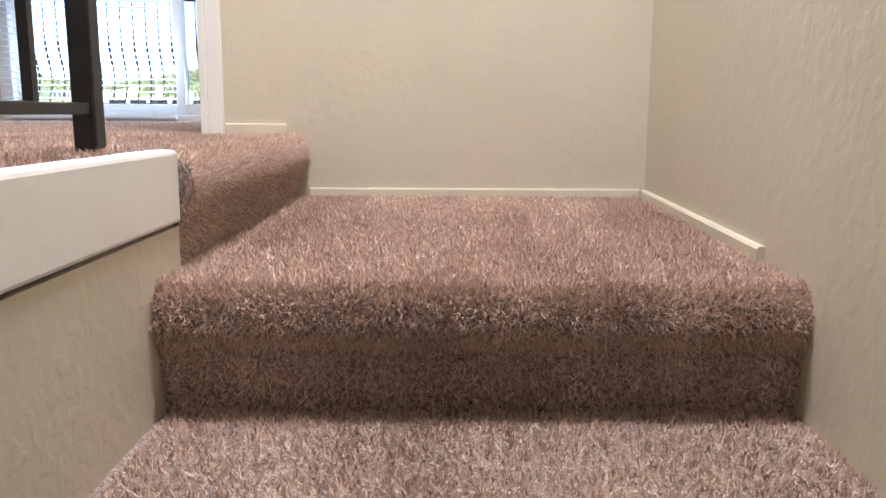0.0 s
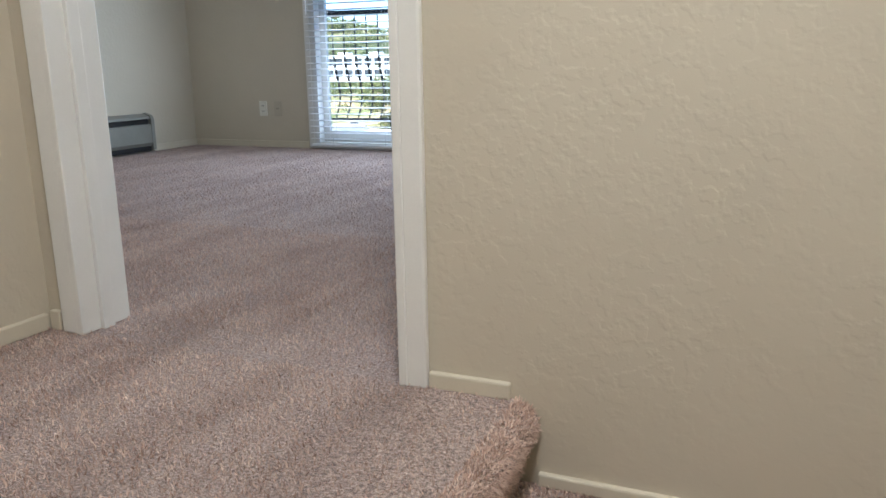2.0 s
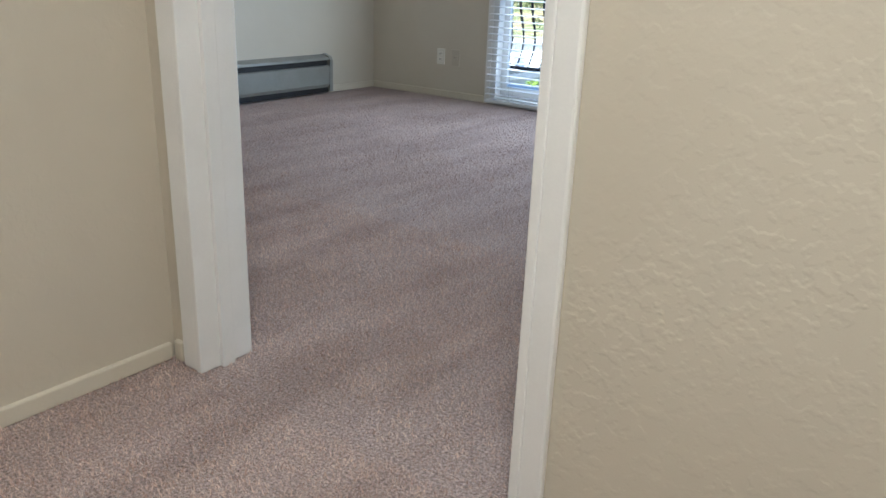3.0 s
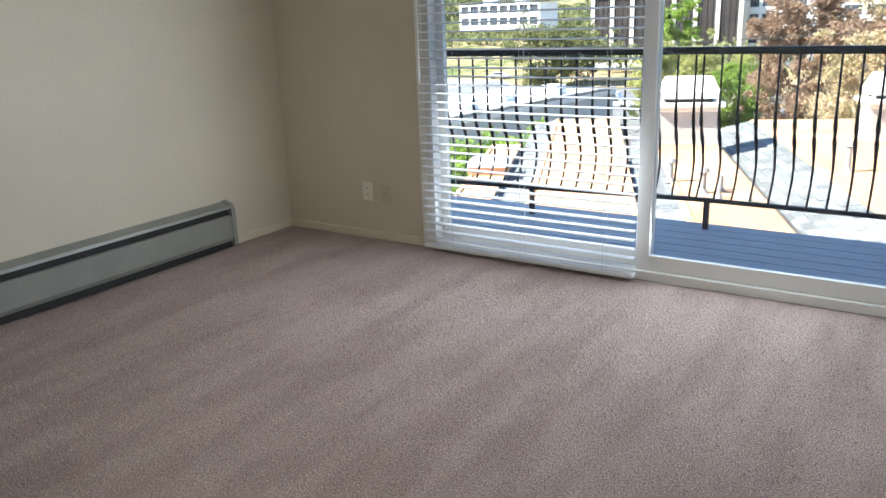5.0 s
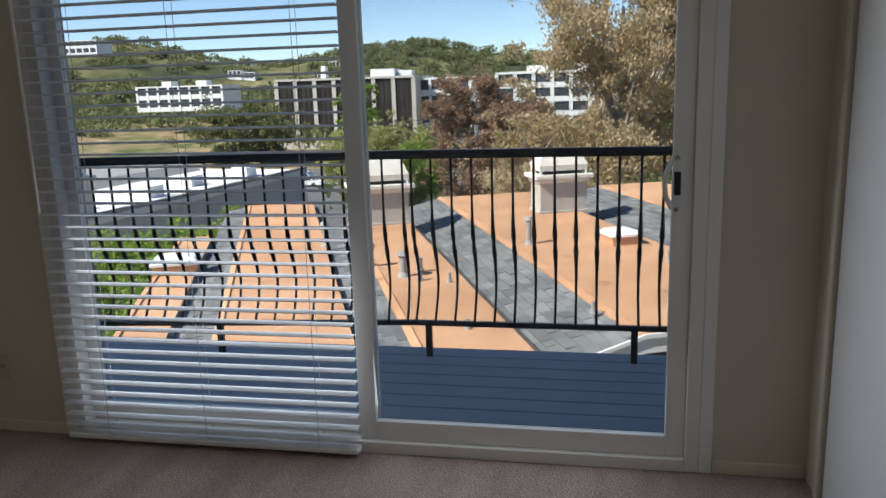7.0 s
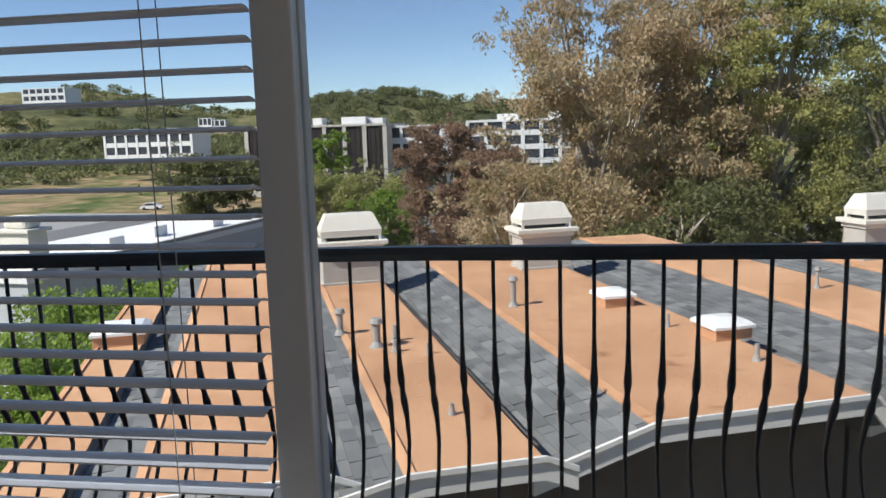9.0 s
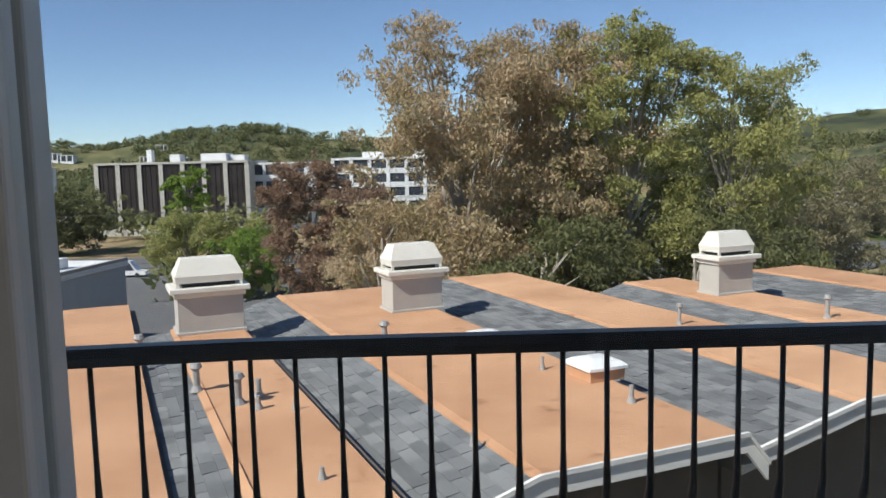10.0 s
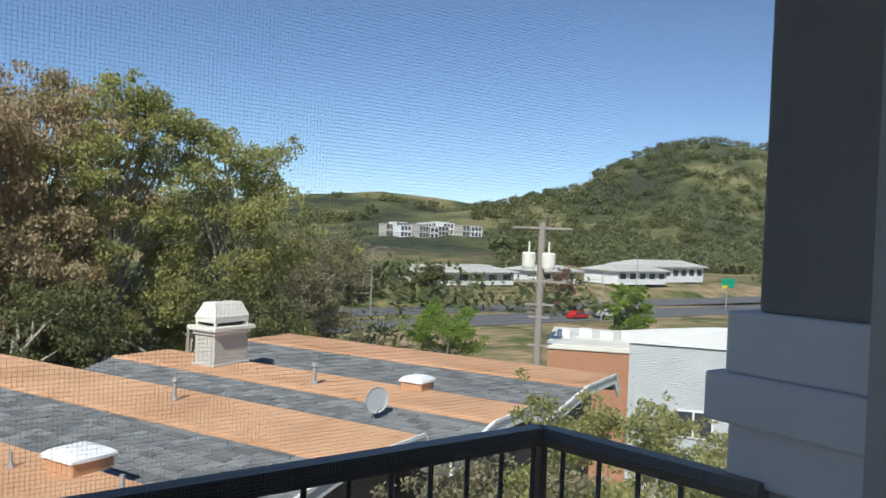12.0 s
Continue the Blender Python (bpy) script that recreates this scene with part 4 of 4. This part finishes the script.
tree("shrub_tree", "green shrub tree beside the grey building", (19.5, 13.0, -11.5), 7.7, 2.4, LEAF_GREEN, 40, 20000, 0.09, 26, 0.15, 0.2, 0.2)
tree("shrub_tree", "leafy garden shrub below the balcony corner", (9.1, 7.4, -8.5), 8.2, 1.65, LEAF_GREEN, 44, 26000, 0.055, 27, 0.12, 0.2, 0.3)
tree("green_tree", "small green tree by the highway sign", (96, 78, -13), 8.2, 4.0, LEAF_BRIGHT, 24, 8000, 0.25, 29, 0.2, 0.1, 0.1)
tree("dark_tree", "broad dark valley oak in the dry field", (-67, 140, -13), 11.5, 9.0, LEAF_DARK, 40, 12000, 0.4, 30, 0.5, 0.1, 0.1)

tree("brown_tree", "brownish valley tree behind the highway", (75, 135, -13), 14.0, 7.0, LEAF_DRY, 40, 13000, 0.3, 33, 0.3, 0.1, 0.1)
tree("brown_tree", "bare brown tree in front of a low building", (122, 118, -12.9), 8.5, 3.0, LEAF_PURPLE, 26, 6000, 0.25, 34, 0.2, 0.1, 0.1)
tree("dark_tree", "dark green tree by the low building", (100, 136, -13), 8.0, 4.5, LEAF_DARK, 30, 9000, 0.3, 35, 0.3, 0.1, 0.1)
tree("green_tree", "leafy yellow-green tree by the offices", (-46, 150, -13), 15.5, 4.0, LEAF_BRIGHT, 30, 9000, 0.35, 36, 0.3, 0.1, 0.1)
tree("green_tree", "bright green spreading tree in the valley", (-30, 96, -13), 9.5, 5.0, LEAF_GREEN, 40, 14000, 0.22, 38, 0.3, 0.1, 0.08)
tree("green_tree", "low bright green tree beside the plum trees", (-21, 88, -13), 7.6, 4.6, LEAF_BRIGHT, 36, 12000, 0.2, 39, 0.25, 0.1, 0.05)
tree("green_tree", "green roadside tree in the valley", (-24, 100, -13), 8.5, 6.0, LEAF_GREEN, 30, 11000, 0.25, 37, 0.3, 0.1, 0.1)

woods_g = random.Random(7)
cs, rs = [], []
for _ in range(9000):
    ang = radians(woods_g.uniform(-64, 46))
    d = woods_g.uniform(150, 420) if woods_g.random() < 0.3 else woods_g.uniform(380, 1000)
    x, y = math.sin(-ang) * d, math.cos(ang) * d
    gap = noise.noise(Vector((x, y, 3)) / 120)
    wooded = 0.12
    if d > 360 and ang > -0.14:
        wooded = -0.3
    elif d > 360 and ang < -0.75:
        wooded = -0.42
    elif d < 420 and ang < -0.3:
        wooded = -0.02
    if 250 < d < 450 and -0.72 < ang < -0.54:
        continue
    if gap < wooded or (d < 360 and -100 < x < -20 and y > 130) or (d < 320 and gap < 0.2 and x < 0):
        continue
    r = woods_g.uniform(2.5, 5.0) * (1.0 if d < 380 else 1.5)
    cs.append((x, y, ground_z(x, y) + r * 0.5))
    rs.append(r)
for x0, x1, y0, y1, n in ((-31, 2, 84, 96, 46), (20, 60, 80, 96, 50), (85, 150, 136, 139, 22), (3, 24, 37, 44, 34)):
    for _ in range(n):
        x, y, r = woods_g.uniform(x0, x1), woods_g.uniform(y0, y1), woods_g.uniform(1.4, 3.0)
        cs.append((x, y, ground_z(x, y) + r * woods_g.uniform(0.3, 1.2)))
        rs.append(r)
for _ in range(70):
    r = woods_g.uniform(2.2, 3.8)
    cs.append((woods_g.uniform(-78, 8), woods_g.uniform(160, 174), -13 + woods_g.uniform(2.0, 6.0)))
    rs.append(r)
vs, fs = leaves(cs, rs, 360000, 0.2, 31, 0.0, 0.9)
me = bpy.data.meshes.new("far_woods")
me.from_pydata(vs, [], fs)
me.materials.append(LEAF_OAK)
tagged(new("far_woods", me), "scattered dark green oaks and scrub over valley and hills", "woods", kind="stuff")


# ---- buildings ----
def block(name, label, x0, y0, z0, x1, y1, z1, mat, floors, bays, glass=DARKGLASS, rz=0.0, span=0.38):
    """An office or house block with recessed window bays on its front, roof slab and parapet."""
    t_ = thing(name, label, "building", ((x0 + x1) / 2, y0, z0), rz=rz)
    w, d, h = (x1 - x0) / 2, y1 - y0, z1 - z0
    part("wall", Mesh().box(-w, 0.3, 0, w, d, h), mat, t_)
    part("roof", Mesh().box(-w - 0.3, -0.2, h, w + 0.3, d + 0.3, h + 0.5), mat, t_)
    fh, bw = h / floors, 2 * w / bays
    for k in range(bays + 1):
        part("pier", Mesh().box(-w + k * bw - bw * 0.1, -0.1, 0, -w + k * bw + bw * 0.1, 0.3, h), mat, t_)
    for f in range(floors):
        part("spandrel", Mesh().box(-w, 0.0, f * fh, w, 0.28, f * fh + fh * span), mat, t_)
        for k in range(bays):
            part("window", Mesh().box(-w + (k + 0.1) * bw, 0.2, f * fh + fh * span, -w + (k + 0.9) * bw, 0.27, (f + 1) * fh), glass, t_)
    return t_


def roof_boxes(t_, spots):
    """Plant rooms and tank screens standing on a roof."""
    for x, y, z, w, d, h in spots:
        part("roof_unit", Mesh().box(x - w, y, z, x + w, y + d, z + h, 0.05), WHITEB, t_)


white_office = block("office_building", "white concrete office block with dark window bays", -22, 182, -13, 8, 205, 3.2, WHITEB, 5, 7)
roof_boxes(white_office, ((-6, 6, 16.5, 2.5, 5, 1.6), (5, 8, 16.5, 1.5, 4, 2.0)))
block("office_building", "white frame office wing behind trees", -42, 186, -13, -29, 205, 2.6, WHITEB, 4, 4)
dark_office = block("office_building", "dark glass office block with pale piers", -75, 178, -13, -41, 200, 3.2, CHIM, 1, 7, OFFICE_DARK, 0.0, 0.1)
roof_boxes(dark_office, ((8, 6, 16.7, 3.0, 6, 1.8), (-2, 9, 16.7, 1.2, 4, 1.8), (-8, 9, 16.7, 0.6, 2, 3.0), (13, 8, 16.7, 1.8, 4, 1.4)))
for k in range(28):
    if k % 4:
        part("mullion", Mesh().box(-17 + k * 34 / 28 - 0.07, 0.1, 1.8, -17 + k * 34 / 28 + 0.07, 0.2, 16.0), OFFICE_DARK, dark_office)
long_office = block("office_building", "long white hillside office block", -157, 250, -5, -125, 265, 3.2, WHITEB, 2, 8)
roof_boxes(long_office, ((-6, 3, 8.7, 2, 4, 1.6), (7, 3, 8.7, 2, 4, 1.6)))
block("office_building", "white building on the hill crest", -387, 520, 30, -354, 540, 40, WHITEB, 2, 6)


def low_building(label, x0, x1, y0, depth, z0, wall_h, roof_h, rz=0.0):
    """A low school-like building: pale walls, window bays, broad hipped roof."""
    t_ = thing("low_building", label, "building", ((x0 + x1) / 2, y0, z0), rz=rz)
    w = (x1 - x0) / 2
    part("wall", Mesh().box(-w, 0, 0, w, depth, wall_h), WHITEB, t_)
    part("roof", Mesh().loft([[(-w - 1, -1.2, wall_h), (w + 1, -1.2, wall_h), (w + 1, depth + 1, wall_h), (-w - 1, depth + 1, wall_h)],
                              [(-w - 1, -1.2, wall_h + 0.3), (w + 1, -1.2, wall_h + 0.3), (w + 1, depth + 1, wall_h + 0.3), (-w - 1, depth + 1, wall_h + 0.3)],
                              [(-w * 0.75, depth * 0.45, wall_h + roof_h), (w * 0.75, depth * 0.45, wall_h + roof_h), (w * 0.75, depth * 0.55, wall_h + roof_h), (-w * 0.75, depth * 0.55, wall_h + roof_h)]]), ROOFGREY, t_)
    n = int(2 * w / 4)
    for k in range(n):
        x = -w + (k + 0.5) * 2 * w / n
        part("window", Mesh().box(x - 1.2, -0.06, wall_h * 0.45, x + 1.2, 0.02, wall_h * 0.85), DARKGLASS, t_)
    return t_


low_building("low pale school building with grey roof by the highway", 102, 129, 141, 14, -9.6, 2.9, 1.7)
low_building("small low pale building with grey roof beside the school", 139, 153, 142, 12, -9.6, 3.2, 1.5)
low_building("long low pale building with grey roof beside the highway", 165, 186, 139, 12, -9.6, 3.6, 1.7)
low_building("long low pale building with grey roof beside another", 186, 214, 146, 14, -9.6, 4.6, 2.0)
hb = random.Random(3)
for k in range(14):
    x, y = 236 + (k % 7) * 7.4 + hb.uniform(-2, 2), 348 + 14 * (k // 7) + hb.uniform(-5, 5)
    block("hill_house", "pale hillside townhouse among trees", x, y, ground_z(x, y) - 1, x + hb.uniform(6, 8), y + 8, ground_z(x, y) + hb.uniform(4.5, 6.5), CHIM if k % 2 else WHITEB, 2, 3)
for k in range(26):
    ang = radians(hb.uniform(-4, 30))
    d = hb.uniform(560, 760)
    x, y = -math.sin(ang) * d, math.cos(ang) * d
    block("hill_house", "small white house on the far wooded hill", x, y, ground_z(x, y) - 2, x + hb.uniform(9, 16), y + 8, ground_z(x, y) + hb.uniform(4, 7), WHITEB, 1, 3)

# grey commercial building with a white roof and a brick neighbour
gb = thing("grey_building", "grey sided building with white roof edge and window", "building", (33.3, 22.9, -13), rz=-54)
part("wall", Mesh().box(-3.0, 0, 0, 6.0, 6, 9.6), GREYB, gb)
part("parapet", Mesh().loft([[(-3.1, y, 9.6), (6.1, y, 9.6), (6.1, y, 10.9), (0.5, y, 10.6), (-3.1, y, 10.2)] for y in (-0.12, 0.3)]), WHITEB, gb)
win = part("window_frame", Mesh().box(-0.75, -0.08, 5.1, 1.15, 0.02, 6.5), WHITEB, gb)
for x in (-0.65, 0.25):
    part("pane", Mesh().box(x, -0.11, 5.2, x + 0.8, -0.082, 6.4), DARKGLASS, win)
bb = thing("brick_building", "red brick building with white flat roof", "building", (34.2, 30.4, -13), rz=-48)
part("wall", Mesh().box(-2.4, 0, 0, 3.5, 9, 8.5), BRICK, bb)
part("roof", Mesh().box(-2.5, -0.1, 8.3, 3.6, 9.1, 8.6, 0.03), CAPM, bb)
for k in range(4):
    part("roof_unit", Mesh().box(-2 + 1.3 * k, 3 + k % 2, 8.6, -1.2 + 1.3 * k, 4 + k % 2, 9.1, 0.05), WHITEB, bb)
ws = thing("white_roof_building", "long building with white membrane roof and grey walls", "building", (-28.3, 36, -13), rz=-7.7)
part("wall", Mesh().box(-30, 0, 0, 0, 27, 7.0), GREYB, ws)
part("roof", Mesh().box(-30.2, -0.2, 7.0, 0.2, 27.2, 7.4, 0.03), WHITEB, ws)
part("parapet", Mesh().box(-0.1, -0.2, 7.4, 0.2, 27.2, 7.65, 0.03), PIPE, ws)
part("roof_unit", Mesh().box(-2.6, 1.0, 7.4, -0.6, 2.4, 9.6, 0.04).box(-2.8, 0.8, 9.6, -0.4, 2.6, 9.8, 0.03).box(-2.4, 1.1, 9.8, -0.8, 2.3, 10.5, 0.2), CAPM, ws, "cream capped roof stack")
part("raised_roof", Mesh().loft([[(-24, 9, 7.4), (-10, 9, 7.4), (-10, 26, 7.4), (-24, 26, 7.4)], [(-23, 9.5, 8.0), (-11, 9.5, 8.0), (-11, 25.5, 8.0), (-23, 25.5, 8.0)]]), PIPE, ws, "grey raised roof section")
for k in range(4):
    part("roof_unit", Mesh().box(-4.5 + (k % 2), 3 + 6 * k, 7.4, -3 + (k % 2), 4.5 + 6 * k, 8.2, 0.05), WHITEB, ws)
sg_ = thing("white_shed", "white metal roofed shed behind the flats", "building", (-4.5, 38, -13), rz=-25)
part("wall", Mesh().box(-5, 0, 0, 5, 8, 6.4), GREYB, sg_)
part("roof", Mesh().loft([[(-5.3, y, 6.4), (0, y, 7.5), (5.3, y, 6.4)] for y in (-0.3, 8.3)]), WHITEB, sg_)

# ---- street things ----
pole = thing("utility_pole", "weathered wooden utility pole with crossarms and transformers", "pole", (31.0, 31.4, -13), rz=-45)
part("shaft", Mesh().tube([(0, 0, 0), (0, 0, 15.6)], [0.25, 0.2], 10), WOODPOLE, pole)
for z, w in ((15.2, 1.65), (12.2, 1.4), (10.9, 0.8), (10.2, 0.6), (8.6, 0.6)):
    part("crossarm", Mesh().box(-w, -0.18, z, w, -0.06, z + 0.13, 0.01), WOODPOLE, pole)
for x in (-0.68, 0.42):
    tr = part("transformer", Mesh().tube([(x, -0.25, 12.95), (x, -0.25, 13.1), (x, -0.25, 13.8), (x, -0.25, 13.9)], [0.33, 0.38, 0.38, 0.3], 14), CAPM, pole, "white transformer can")
    part("bushing", Mesh().tube([(x, -0.25, 13.9), (x, -0.25, 14.5)], 0.05, 8), CAPM, tr)
for z, dx in ((15.3, -1.2), (15.3, 0.0), (15.3, 1.2), (11.7, 0.5), (11.1, -0.5)):
    pts = []
    for k in range(17):
        f = k / 16
        pts.append((31 + dx - 100 * f, 31.4 + 60 * f, -13 + z - 5.5 * f - 8 * f * (1 - f) * 0.6))
    tagged(part("power_line", Mesh().tube(pts, 0.012, 4), RUBBER), "thin black sagging overhead power line", "cable")


def street_lamp(x, y, h, arm):
    t_ = thing("street_lamp", "grey metal street lamp with a curved arm", "street lamp", (x, y, -13), "highway lamps")
    part("pole", Mesh().tube([(0, 0, 0), (0, 0, h)], [0.11, 0.08], 8), PIPE, t_)
    part("arm", Mesh().tube([(0, 0, h - 0.3), (arm * 0.4, 0, h + 0.2), (arm, 0, h + 0.3)], 0.05, 6), PIPE, t_)
    part("head", Mesh().box(arm - 0.3, -0.15, h + 0.2, arm + 0.5, 0.15, h + 0.38, 0.04), PIPE, t_)


for x, y, h, arm in ((54, 96, 8.5, -3), (60, 114, 9, -3), (72, 115, 12, 2.5), (110, 96, 9, 2), (142, 114, 12, -2)):
    street_lamp(x, y, h, arm)
sgn = thing("highway_sign", "green highway sign with a yellow tab on a post", "road sign", (162, 104, -13.5))
part("post", Mesh().tube([(0, 0, 0), (0, 0, 8)], 0.12, 8), PIPE, sgn)
part("panel", Mesh().box(-2.4, -0.25, 5.8, 2.8, -0.13, 8.0, 0.03), SIGN, sgn)
part("tab", Mesh().box(-2.4, -0.32, 5.7, -0.2, -0.26, 6.4, 0.02), plain("yellow_tab", (0.7, 0.5, 0.03), (0.8, 0.6, 0.05), 2, 0.5), sgn)


def car(x, y, mat, label, rz=0.0, long=4.5, tall=1.45, zb=-12.85):
    t_ = thing("car", label, "car", (x, y, zb), "cars in the valley", rz=rz)
    h = long / 2
    side = [(-h, 0.3), (-h, 0.75), (-h * 0.72, 0.9), (-h * 0.45, tall), (h * 0.3, tall), (h * 0.6, 0.95), (h, 0.8), (h, 0.3)]
    part("body", Mesh().loft([[(a, yy, b_) for a, b_ in side] for yy in (-0.88, 0.88)]), mat, t_)
    part("window", Mesh().loft([[(a, yy, b_) for a, b_ in ((-h * 0.62, 0.95), (-h * 0.42, tall - 0.08), (h * 0.27, tall - 0.08), (h * 0.5, 0.97))] for yy in (-0.895, 0.895)]), DARKGLASS, t_)
    for a in (-h * 0.62, h * 0.62):
        for yy in (-0.82, 0.82):
            part("wheel", Mesh().tube([(a, yy - 0.1, 0.32), (a, yy + 0.1, 0.32)], 0.32, 12), RUBBER, t_)


car(56, 113 + 7, WHITECAR, "white pickup truck on the highway", 0, 5.4, 1.7)
car(64, 122, DARKCAR, "dark car on the highway", 0)
car(109, 101, REDCAR, "red car on the highway")
car(118, 102, WHITECAR, "white car on the highway")
car(120, 121, WHITECAR, "white pickup truck on the highway", 0, 5.4, 1.8)
car(-42, 107, WHITECAR, "white van on the road", 0, 6.0, 2.2)
car(-36, 108, WHITECAR, "white car on the road")
car(-47, 106, DARKCAR, "dark car on the road")
car(-20, 72, DARKCAR, "dark parked car in the lot", 20)
car(-85, 150, WHITECAR, "white car parked by the dry field", 10, 4.5, 1.45, -13.0)
